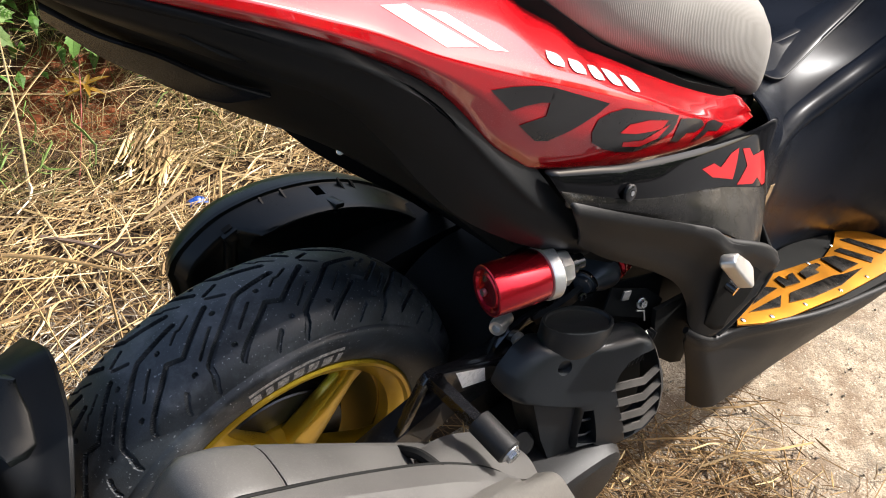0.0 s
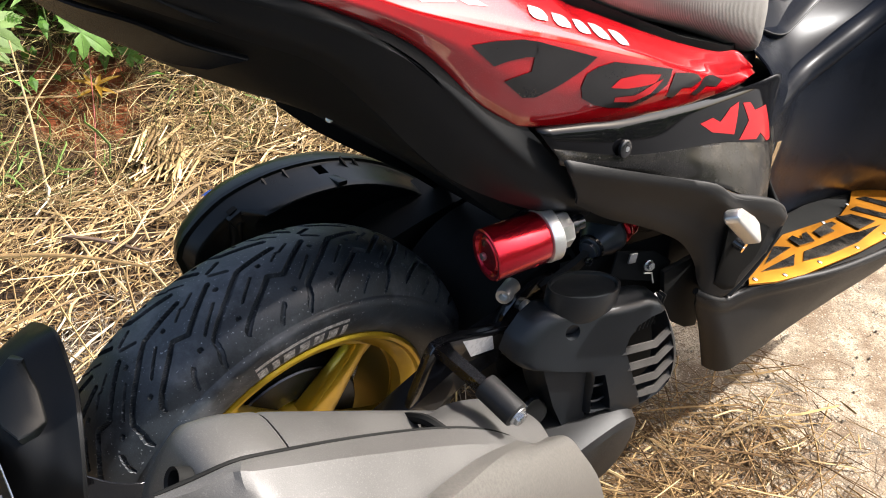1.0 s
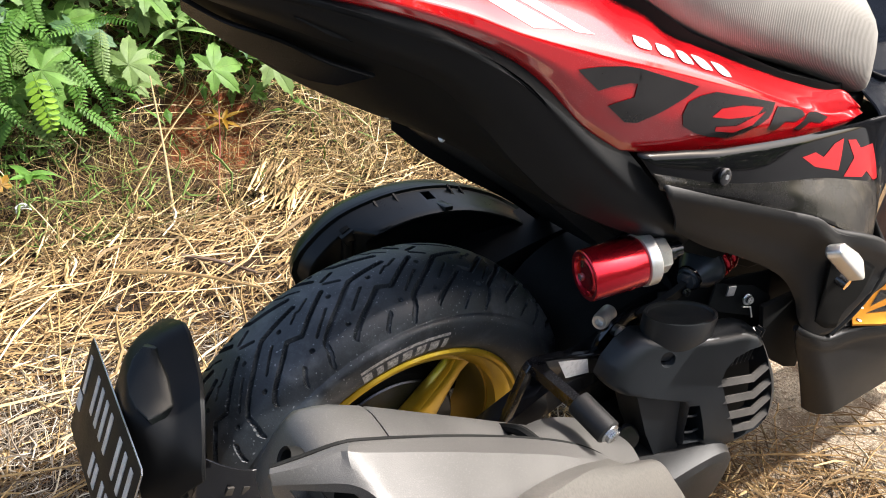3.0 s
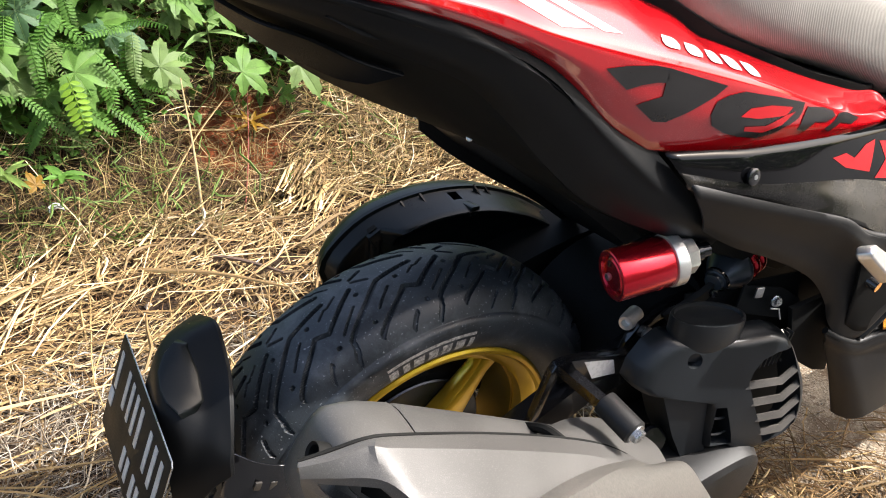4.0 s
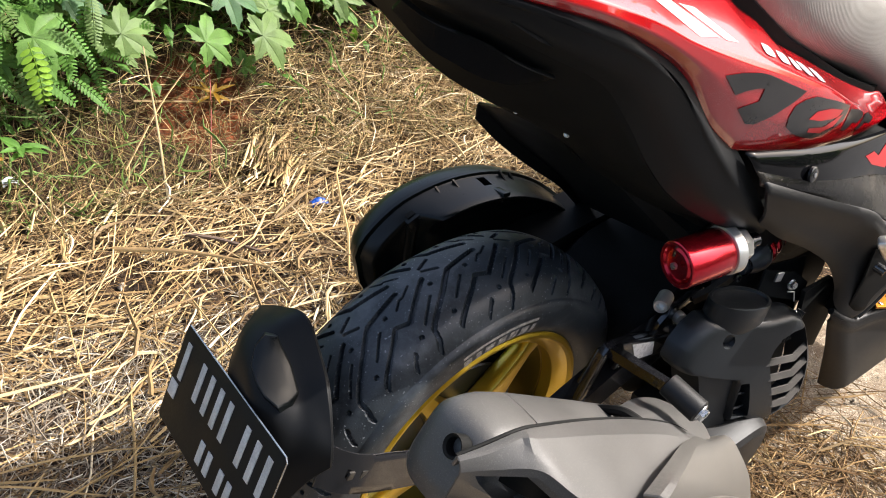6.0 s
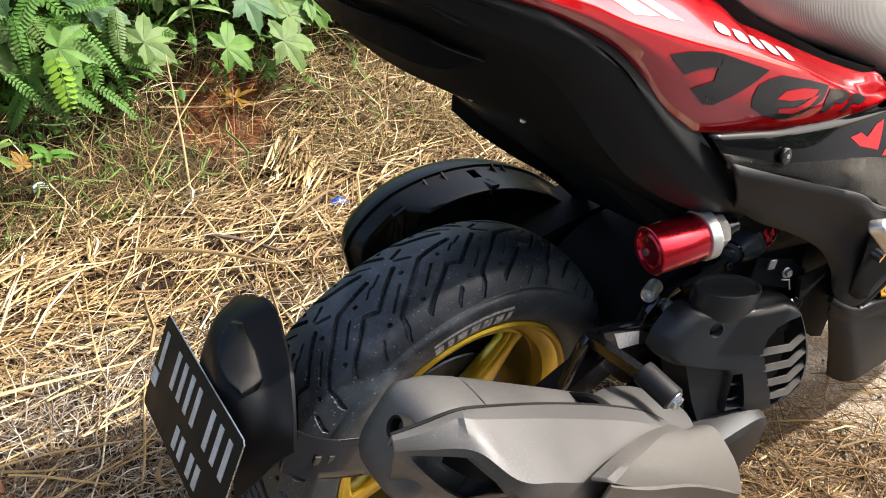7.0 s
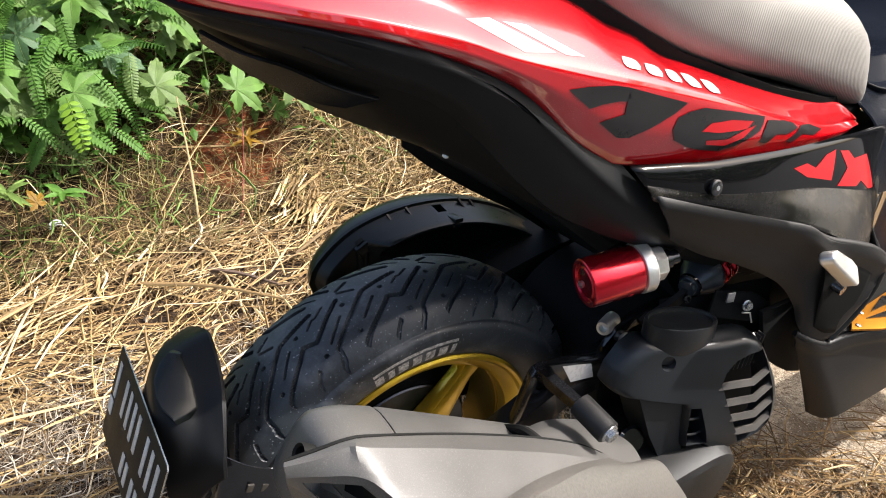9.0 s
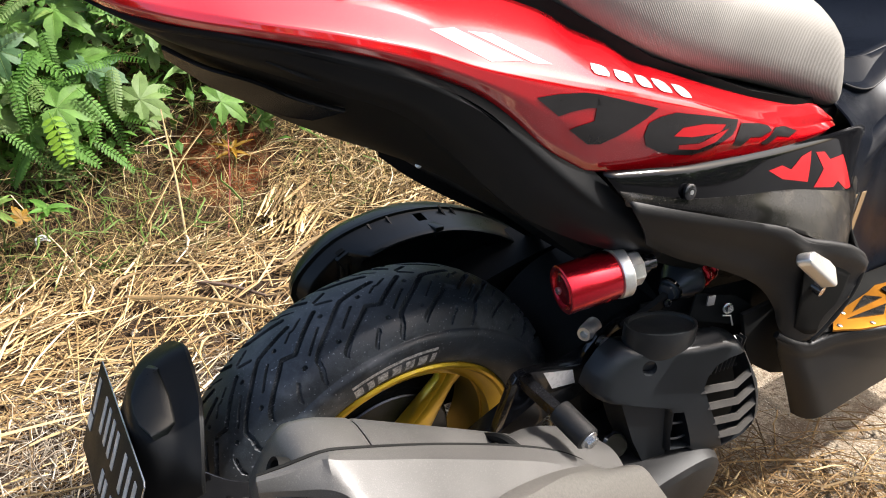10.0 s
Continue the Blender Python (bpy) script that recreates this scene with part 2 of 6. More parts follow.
def smooth_line(points, n):
    """n points on a smooth curve through the given ones, evenly spread along its length."""
    p = np.array(points, float)
    if len(p) == 2:
        return p[0] + (p[1] - p[0]) * np.linspace(0, 1, n)[:, None]
    q = np.vstack([2 * p[0] - p[1], p, 2 * p[-1] - p[-2]])
    out = []
    for i in range(len(p) - 1):
        a, b, c, d = q[i : i + 4]
        t = np.linspace(0, 1, 12, endpoint=False)[:, None]
        out.append(0.5 * (2 * b + (c - a) * t + (2 * a - 5 * b + 4 * c - d) * t**2 + (3 * b - a - 3 * c + d) * t**3))
    out = np.vstack(out + [p[-1:]])
    s = np.r_[0, np.cumsum(np.linalg.norm(np.diff(out, axis=0), axis=1))]
    want = np.linspace(0, s[-1], n)
    return np.stack([np.interp(want, s, out[:, k]) for k in range(out.shape[1])], 1)


def grid_faces(bm, g, close_u=False):
    nv, nu = len(g), len(g[0])
    for i in range(nv - 1):
        for j in range(nu if close_u else nu - 1):
            k = (j + 1) % nu
            try:
                bm.faces.new((g[i][j], g[i][k], g[i + 1][k], g[i + 1][j]))
            except ValueError:
                pass


def sheet(rows, nu=28, nv=12, thick=0.003, flip=False, mirror=False, crisp=False):
    """A curved panel of some thickness through control rows; its rim is rounded."""
    lines = np.array([smooth_line(r, nu) for r in rows])
    if crisp:
        at = np.linspace(0, len(rows) - 1, (len(rows) - 1) * max(1, nv // (len(rows) - 1)) + 1)
        low = np.minimum(at.astype(int), len(rows) - 2)
        net = lines[low] + (lines[low + 1] - lines[low]) * (at - low)[:, None, None]
    else:
        net = np.array([smooth_line(lines[:, j], nv) for j in range(nu)]).transpose(1, 0, 2)
    du, dv = np.gradient(net, axis=1), np.gradient(net, axis=0)
    nor = np.cross(du, dv)
    nor /= np.linalg.norm(nor, axis=2, keepdims=True) + 1e-9
    if flip:
        nor = -nor
    if mirror:
        net, nor = net * (1, -1, 1), nor * (1, -1, 1)
    back = net - nor * thick
    bm = bmesh.new()
    f = [[bm.verts.new(p) for p in r] for r in net]
    b = [[bm.verts.new(p) for p in r] for r in back]
    grid_faces(bm, f)
    grid_faces(bm, b)

    def ring(g):
        return [*g[0], *[r[-1] for r in g[1:-1]], *g[-1][::-1], *[r[0] for r in g[-2:0:-1]]]

    rf, rb = ring(f), ring(b)
    mid = sum((v.co for v in rf), Vector()) / len(rf)
    m = []
    for x, y in zip(rf, rb):
        c = (x.co + y.co) / 2
        m.append(bm.verts.new(c + (c - mid).normalized() * thick * 0.35))
    for k in range(len(rf)):
        j = (k + 1) % len(rf)
        bm.faces.new((rf[k], rf[j], m[j], m[k]))
        bm.faces.new((m[k], m[j], rb[j], rb[k]))
    return bm


def loft(rings, closed=True, cap=True):
    bm = bmesh.new()
    g = [[bm.verts.new(p) for p in r] for r in rings]
    grid_faces(bm, g, closed)
    if cap:
        for r in (g[0], g[-1]):
            bm.faces.new(r)
    return bm


def tube(path, r, n=12, steps=None, cap=True):
    """A round bar along a smooth path; r: one radius or one for each point given."""
    path = np.array([tuple(p) for p in path], float)
    radii = np.full(len(path), r) if np.isscalar(r) else np.array(r, float)
    if steps:
        both = smooth_line(np.c_[path, radii], steps)
        path, radii = both[:, :3], both[:, 3]
    rings = []
    side = None
    for i, p in enumerate(path):
        d = Vector([float(v) for v in path[min(i + 1, len(path) - 1)] - path[max(i - 1, 0)]]).normalized()
        if side is None:
            side = d.orthogonal().normalized()
        side = (side - d * side.dot(d)).normalized()
        up = d.cross(side)
        rings.append([Vector([float(v) for v in p]) + float(radii[i]) * (math.cos(a) * side + math.sin(a) * up) for a in np.linspace(0, 2 * np.pi, n, endpoint=False).tolist()])
    return loft(rings, True, cap)


def axes(centre, axis, hint=(0, 0, 1)):
    """A frame whose z runs along axis."""
    z = Vector(axis).normalized()
    x = (Vector(hint) - z * Vector(hint).dot(z)).normalized()
    m = Matrix((x, z.cross(x), z)).transposed().to_4x4()
    m.translation = Vector(centre)
    return m


def lathe(profile, m, n=40, cap=True):
    """profile: (radius, height) pairs turned round the z of m."""
    rings = [[m @ Vector((r * math.cos(a), r * math.sin(a), h)) for a in np.linspace(0, 2 * np.pi, n, endpoint=False)] for r, h in profile]
    return loft(rings, True, cap)


def slab(outline, thick, m, bevel=0.0, seg=2):
    """A flat piece: an outline in the x, y of m, thick along its z, with bevelled edges."""
    bm = bmesh.new()
    f = bm.faces.new([bm.verts.new((x, y, 0)) for x, y in outline])
    up = bmesh.ops.extrude_face_region(bm, geom=[f])
    bmesh.ops.translate(bm, verts=[v for v in up["geom"] if isinstance(v, bmesh.types.BMVert)], vec=(0, 0, thick))
    if bevel:
        bmesh.ops.bevel(bm, geom=bm.edges[:], offset=bevel, segments=seg, affect="EDGES", profile=0.6, clamp_overlap=True)
    bm.transform(m)
    return bm


def block(size, m, bevel=0.002):
    x, y, z = (s / 2 for s in size)
    bm = slab([(-x, -y), (x, -y), (x, y), (-x, y)], size[2], Matrix.Translation((0, 0, -z)), bevel)
    bm.transform(m)
    return bm


def joined(*bms):
    out = bmesh.new()
    for b in bms:
        me = bpy.data.meshes.new("tmp")
        b.to_mesh(me)
        b.free()
        out.from_mesh(me)
        bpy.data.meshes.remove(me)
    return out


def tree_of(ob):
    me = ob.data
    return BVHTree.FromPolygons([v.co.copy() for v in me.vertices], [tuple(p.vertices) for p in me.polygons])


def draped(outline, tree, lift=0.0006, step=0.012, way=(0, 1, 0), round_it=0):
    """A thin print laid on a panel: an outline in x, z thrown onto it from its outer side."""
    pts = outline
    if round_it:
        pts = [tuple(p) for p in smooth_line(list(outline) + [outline[0]], round_it)[:-1]]
    bm = bmesh.new()
    bm.faces.new([bm.verts.new((x, 0, z)) for x, z in pts])
    bmesh.ops.triangulate(bm, faces=bm.faces[:])
    lo = [min(p[k] for p in pts) for k in (0, 1)]
    hi = [max(p[k] for p in pts) for k in (0, 1)]
    for k, ax in ((0, (1, 0, 0)), (1, (0, 0, 1))):
        for v in np.arange(lo[k] + step, hi[k], step):
            co = (v, 0, 0) if k == 0 else (0, 0, v)
            bmesh.ops.bisect_plane(bm, geom=bm.verts[:] + bm.edges[:] + bm.faces[:], plane_co=co, plane_no=ax)
    for v in bm.verts:
        hit, normal, _, _ = tree.ray_cast(Vector((v.co.x, -1.0, v.co.z)), Vector(way))
        if hit is None:
            hit, normal, _, _ = tree.find_nearest(Vector((v.co.x, -0.17, v.co.z)))
        if normal.y > 0:
            normal = -normal
        v.co = hit + normal * lift
    return bm


def hex_bolt(at, axis, r=0.006, h=0.006):
    m = axes(at, axis)
    head = lathe([(r * 0.9, 0), (r, h * 0.2), (r, h * 0.8), (r * 0.85, h)], m, 6)
    flange = lathe([(r * 1.35, -0.001), (r * 1.35, 0.0008), (r * 1.1, 0.0016)], m, 20)
    return joined(head, flange)

# ---- ground ----


def bank(x, y):
    """Height of the verge: nearly level by the wheel, then a low earth bank."""
    rise = np.clip((y - 1.02) / 0.75, 0, 1)
    far = np.clip((y - 1.7) / 6.0, 0, 1)
    z = -0.026 + 0.035 * np.clip(y, 0, 1.2) + 0.62 * rise**1.4 * (1.15 - 0.15 * rise) + 0.5 * far
    near = np.exp(-((x / 3.0) ** 2 + (y / 3.0) ** 2))
    return z + near * (0.008 * np.sin(9 * x + 4 * y) * np.sin(7 * y - 3 * x) + 0.02 * rise * np.sin(14 * x + 2.0 * np.sin(9 * y)))


def ground_sheet():
    fine_x, fine_y = np.arange(-1.6, 2.61, 0.03), np.arange(-1.2, 2.21, 0.03)
    grow = np.cumsum(0.05 * 1.35 ** np.arange(27))
    xs = np.r_[-1.6 - grow[::-1], fine_x, 2.6 + grow]
    ys = np.r_[-1.2 - grow[::-1], fine_y, 2.2 + grow]
    bm = bmesh.new()
    rough_h = np.random.RandomState(3)
    g = []
    for y in ys:
        row = []
        for x in xs:
            z = float(bank(x, y))
            if -1.6 < x < 2.6 and -1.2 < y < 2.2:
                z += 0.012 * noise.noise((x * 9, y * 9, 0)) * (1.0 if y > 0.1 else 0.25) + rough_h.normal() * 0.0015
            if y < 0.1:
                z -= 0.012 if y > -0.35 else 0.07
            row.append(bm.verts.new((x, y, z)))
        g.append(row)
    grid_faces(bm, g)
    return bm


tagged(part("ground", ground_sheet(), EARTH, None, "", 80), "brown dry earth verge rising to a low bank", "ground", kind="structure")


def road_sheet():
    bm = bmesh.new()
    g = []
    xs = np.r_[-40, -20, -8, -3, np.arange(-1.5, 3.01, 0.03), 5, 10, 20, 40]
    for k, v in enumerate(np.r_[np.linspace(0, 1, 50), 1.02]):
        row = []
        for x in xs:
            edge = 0.07 + 0.035 * noise.noise((x * 3.0, 0, 5)) + 0.02 * noise.noise((x * 14.0, 0, 9))
            y = edge - 0.66 * (1 - min(v, 1))
            z = -0.022 + 0.004 * noise.noise((x * 5, y * 5, 2)) + 0.0012 * noise.noise((x * 22, y * 22, 7)) + 0.001 * noise.noise((x * 60, y * 60, 1))
            if v > 1 or k == 0:
                z, y = -0.06, (edge + 0.01 if v > 1 else edge - 0.67)
            row.append(bm.verts.new((x, y, z)))
        g.append(row)
    grid_faces(bm, g)
    return bm


tagged(part("pavement", road_sheet(), ROAD, None, "", 80), "pale worn gritty concrete road edge", "pavement", kind="structure")


# out of view; added dark so less light bounces onto the near side
def unseen_asphalt_sheet():
    bm = bmesh.new()
    g = [[bm.verts.new((x, y, -0.034 + 0.003 * noise.noise((x * 6, y * 6, 3)))) for x in np.r_[-40, -15, -5, np.arange(-3, 4.1, 0.25), 8, 20, 40]] for y in (-7.0, -5, -3.5, -2.5, -1.8, -1.3, -0.9, -0.45)]
    grid_faces(bm, g)
    return bm


tagged(part("road", unseen_asphalt_sheet(), ASPHALT, None, "", 80), "unseen dark asphalt lane added to cut bounce and reflections", "road", kind="structure")


def island_colours(m, stops):
    """Colour each loose piece of a mesh by its own chance value."""
    n, l = m.node_tree.nodes, m.node_tree.links
    g = n.new("ShaderNodeNewGeometry")
    r = n.new("ShaderNodeValToRGB")
    e = r.color_ramp.elements
    while len(e) < len(stops):
        e.new(0.5)
    for k, (p, c) in enumerate(stops):
        e[k].position, e[k].color = p, (*c, 1)
    l.new(g.outputs["Random Per Island"], r.inputs[0])
    b = n["Principled BSDF"]
    old = b.inputs["Base Color"].links[0].from_socket
    mx = n.new("ShaderNodeMix")
    mx.data_type, mx.blend_type = "RGBA", "MIX"
    mx.inputs["Factor"].default_value = 0.75
    l.new(old, mx.inputs["A"])
    l.new(r.outputs[0], mx.inputs["B"])
    l.new(mx.outputs["Result"], b.inputs["Base Color"])


island_colours(STRAW, [(0.0, (0.035, 0.018, 0.008)), (0.30, (0.14, 0.075, 0.026)), (0.58, (0.38, 0.255, 0.105)), (0.85, (0.57, 0.43, 0.225)), (1.0, (0.76, 0.66, 0.47))])
GREYSTRAW = surface("greyed_straw", (0.30, 0.25, 0.19), 0.85, 0, 0, 0.35, 14, 80, 0.2, 0.0006, 0.1, 0.2)
OLIVE = surface("half_dry_grass", (0.16, 0.15, 0.05), 0.7, 0, 0, 0.35, 14, 80, 0.2, 0.0006, 0.1, 0.3)
island_colours(OLIVE, [(0.0, (0.05, 0.06, 0.015)), (0.6, (0.17, 0.15, 0.05)), (1.0, (0.34, 0.28, 0.10))])
island_colours(GREYSTRAW, [(0.0, (0.035, 0.026, 0.018)), (0.45, (0.15, 0.115, 0.08)), (0.8, (0.40, 0.34, 0.25)), (1.0, (0.72, 0.67, 0.56))])
BANKSTRAW = surface("dead_bank_grass", (0.12, 0.08, 0.035), 0.8, 0, 0, 0.4, 14, 80, 0.2, 0.0006, 0.1, 0.2)
island_colours(BANKSTRAW, [(0.0, (0.020, 0.012, 0.006)), (0.5, (0.10, 0.062, 0.024)), (0.85, (0.24, 0.165, 0.065)), (1.0, (0.46, 0.36, 0.17))])
island_colours(DARKSTRAW, [(0.0, (0.03, 0.017, 0.009)), (0.5, (0.13, 0.068, 0.027)), (1.0, (0.36, 0.23, 0.095))])


def strands(name, seed, count, x_range, y_range, length, width, lift, material, label, category="straw", lean=0.10, main=None, spread=1.6, base=0.004, keep=None, curl=0.035, segs=2, swirl=0.0):
    """Dry stalks or blades lying on the ground, each a thin three-sided bar with a bend; swirl turns whole swaths of them."""
    r = np.random.RandomState(seed)
    x, y = r.uniform(*x_range, count), r.uniform(*y_range, count)
    if keep is not None:
        ok = keep(x, y, r)
        x, y = x[ok], y[ok]
    n = len(x)
    ln = length[0] + (length[1] - length[0]) * r.rand(n) ** 2.2
    w = width[0] + (width[1] - width[0]) * r.rand(n) ** 2
    ang = r.uniform(0, np.pi * 2, n) if main is None else main + r.normal(0, spread, n)
    if swirl:
        ang = ang + swirl * (np.sin(5.1 * x + 3.3 * y + seed) + np.sin(7.7 * y - 4.3 * x + 2 * seed) + 0.6 * np.sin(13 * x + 11 * y))
    tilt = r.normal(0, lean, n)
    d = np.stack([np.cos(ang) * np.cos(tilt), np.sin(ang) * np.cos(tilt), np.sin(tilt)], 1)
    side = np.stack([-np.sin(ang), np.cos(ang), 0 * ang], 1)
    up = np.array([0, 0, 1.0])
    c = np.stack([x, y, bank(x, y) + base + lift * r.rand(n) ** 1.5], 1)
    bend = r.normal(0, curl, n)[:, None] * ln[:, None] * side + up * (r.normal(0.02, 0.7 * curl, n) * ln)[:, None]
    wave = r.normal(0, curl * 0.5, n)[:, None] * ln[:, None] * side
    u = np.linspace(-1, 1, segs + 1)
    p = c[:, None] + d[:, None] * (ln[:, None] * u / 2)[..., None] + bend[:, None] * (1 - u**2)[None, :, None] + wave[:, None] * np.sin(2.6 * u)[None, :, None]
    floor_z = bank(p[..., 0], p[..., 1]) + 0.001
    p[..., 2] = np.maximum(p[..., 2], floor_z)
    roll = r.uniform(-0.6, 0.6, n)[:, None]
    flat = side * np.cos(roll) + up * np.sin(roll)
    off = np.stack([flat * w[:, None] / 2, -flat * w[:, None] / 2, up * (w * 0.45)[:, None] + 0 * flat], 1)
    taper = np.interp(u, [-1, 0, 1], [0.75, 1.0, 0.45])
    verts = p[:, :, None, :] + off[:, None, :, :] * taper[None, :, None, None]
    faces = []
    for k in range(segs):
        for j in range(3):
            q = (j + 1) % 3
            faces.append((3 * k + j, 3 * k + q, 3 * k + 3 + q, 3 * k + 3 + j))
    idx = (np.arange(n)[:, None, None] * (3 * segs + 3) + np.array(faces)[None]).reshape(-1, 4)
    me = bpy.data.meshes.new(name)
    me.from_pydata(verts.reshape(-1, 3).tolist(), [], idx.tolist())
    me.materials.append(material)
    return tagged(new(name, me), label, category, kind="stuff")


def golden(x, y, r):
    """Where the fresh straw lies: thin on the trodden ground beside the wheel, in clumps elsewhere."""
    worn = 1 / (1 + np.exp(-((y - 0.56) + 0.10 * np.sin(6 * x)) / 0.045))
    worn = np.where(x > 0.45, 1.0, np.maximum(worn, 0.20))
    clump = 0.62 + 0.38 * np.sin(11 * x + 2.2 * np.sin(8 * y)) * np.sin(12 * y + 1.7 * np.sin(9 * x))
    return r.rand(len(x)) < worn * clump


strands("straw_litter", 11, 14500, (-1.1, 2.0), (0.1, 1.09), (0.03, 0.20), (0.0014, 0.0054), 0.026, STRAW, "loose pale dry straw lying thick on the verge", main=0.5, spread=0.75, swirl=0.45, keep=golden)
strands("straw_stalk", 12, 700, (-1.0, 1.6), (0.25, 1.09), (0.14, 0.55), (0.003, 0.0078), 0.035, STRAW, "long bleached straw stalks lying on the litter", main=0.45, spread=0.6, lean=0.05, swirl=0.25, segs=4, curl=0.03)
strands("straw_chaff", 20, 20000, (-1.1, 1.8), (0.1, 1.09), (0.008, 0.045), (0.0015, 0.0045), 0.028, STRAW, "short broken bits of pale straw on the litter", keep=golden)
strands("straw_blade", 18, 360, (-1.0, 1.6), (0.25, 1.09), (0.06, 0.22), (0.005, 0.011), 0.035, STRAW, "broad bleached dry leaf blades on the litter", main=0.6, spread=0.7, lean=0.06, swirl=0.4, segs=4, curl=0.12)
strands("straw_sheaf", 19, 60, (0.25, 0.35), (1.00, 1.10), (0.14, 0.26), (0.005, 0.012), 0.025, STRAW, "small sheaf of pale straw at the foot of the bank", main=0.85, spread=0.16, lean=0.10, base=0.025)
strands("weathered_straw", 13, 17000, (-1.1, 2.0), (0.05, 1.35), (0.03, 0.14), (0.001, 0.003), 0.014, DARKSTRAW, "brown weathered straw under the paler litter", swirl=0.4, curl=0.1)
strands("grey_straw", 24, 12000, (-1.0, 0.5), (0.12, 0.72), (0.02, 0.12), (0.001, 0.0034), 0.018, GREYSTRAW, "greyed trodden straw and chaff beside the wheel", swirl=0.6, curl=0.1,
        keep=lambda x, y, r: r.rand(len(x)) < 1 / (1 + np.exp(((y - 0.60) + 0.10 * np.sin(6 * x)) / 0.05)))
strands("bank_straw", 14, 7500, (-1.2, 1.8), (1.00, 1.75), (0.06, 0.26), (0.0010, 0.0030), 0.05, BANKSTRAW, "dry brown grass stems tangled on the earth bank", lean=0.55, base=0.015, segs=4, curl=0.16,
        keep=lambda x, y, r: r.rand(len(x)) < 1 - 0.75 * np.exp(-((x - 0.19) / 0.14) ** 2 - ((y - 1.22) / 0.12) ** 2))
strands("bank_foot_straw", 27, 4800, (0.22, 1.5), (1.02, 1.34), (0.05, 0.22), (0.0012, 0.0042), 0.045, STRAW, "tan dry straw climbing the foot of the bank", main=0.7, spread=0.9, lean=0.30, base=0.012, segs=3, curl=0.10, swirl=0.4,
        keep=lambda x, y, r: r.rand(len(x)) < np.clip((x - 0.24) / 0.25, 0, 1) * np.clip((1.36 - y) / 0.16, 0, 1))
strands("bank_pale_straw", 16, 1500, (-1.2, 1.8), (1.0, 1.6), (0.08, 0.30), (0.0012, 0.0032), 0.06, STRAW, "pale dry grass stems leaning on the bank", lean=0.7, base=0.02, segs=4, curl=0.12)
strands("bank_olive_grass", 25, 1500, (-1.1, 1.3), (1.0, 1.45), (0.05, 0.20), (0.0012, 0.0032), 0.05, OLIVE, "half dry olive grass on the foot of the bank", "grass", lean=0.6, base=0.015, segs=4, curl=0.2)
strands("verge_straw", 23, 16000, (-4.0, 4.5), (0.1, 1.3), (0.03, 0.2), (0.002, 0.006), 0.026, STRAW, "dry straw farther along the verge", keep=lambda x, y, r: (x < -1.0) | (x > 1.7))
strands("road_straw", 15, 6500, (0.35, 1.15), (-0.62, 0.12), (0.04, 0.24), (0.0014, 0.0045), 0.03, DARKSTRAW, "brown straw strewn on the road edge",
        keep=lambda x, y, r: r.rand(len(x)) < np.exp(-((x - 0.62) / 0.22) ** 2 - ((y + 0.28) / 0.19) ** 2), main=2.6, spread=0.9)
strands("road_pale_straw", 17, 1300, (0.35, 1.2), (-0.6, 0.05), (0.02, 0.18), (0.0018, 0.0060), 0.035, STRAW, "pale straw stalks strewn on the road edge",
        keep=lambda x, y, r: r.rand(len(x)) < np.exp(-((x - 0.64) / 0.24) ** 2 - ((y + 0.28) / 0.18) ** 2))


def pebbles(name, seed, count, x_range, y_range, size, label):
    r = np.random.RandomState(seed)
    bms = bmesh.new()
    for _ in range(count):
        x, y, s = r.uniform(*x_range), r.uniform(*y_range), size[0] + (size[1] - size[0]) * r.rand() ** 3
        z = float(bank(np.array(x), np.array(y))) if y > 0.08 else -0.02
        m = Matrix.Translation((x, y, z + s * 0.15)) @ Euler(r.uniform(0, 6, 3)).to_matrix().to_4x4() @ Matrix.Diagonal((s, s * r.uniform(0.6, 1), s * r.uniform(0.4, 0.8), 1))
        made = bmesh.ops.create_icosphere(bms, subdivisions=1, radius=0.5, matrix=m)
        for v in made["verts"]:
            v.co += Vector(r.normal(0, s * 0.05, 3))
    return tagged(part(name, bms, STONE, None, "", 30), label, "pebbles", kind="stuff")


pebbles("road_grit", 21, 700, (0.5, 1.9), (-0.6, 0.06), (0.002, 0.009), "small brown grit scattered on the concrete")
pebbles("verge_stones", 22, 60, (-0.9, 1.2), (0.3, 1.2), (0.01, 0.04), "small grey stones half hidden in the straw")

# ---- scooter ----
scooter = thing("scooter", "red and black sports scooter with a gold rear wheel, parked upright", "scooter")

# rear wheel: its axle leans a little to the road
AX_C, AX_D = Vector((0.004, 0.027, 0.262)), Vector((-0.037, 1.0, 0.029)).normalized()
WX = AX_D.cross(Vector((0, 0, 1))).normalized()
WZ = WX.cross(AX_D)
TYRE_R = 0.290


def wheel_at(angle, r, lat):
    """A place on the wheel: angle in degrees from ahead, over the top; lat along the axle."""
    a = math.radians(angle)
    return AX_C + AX_D * lat + (WX * math.cos(a) + WZ * math.sin(a)) * r


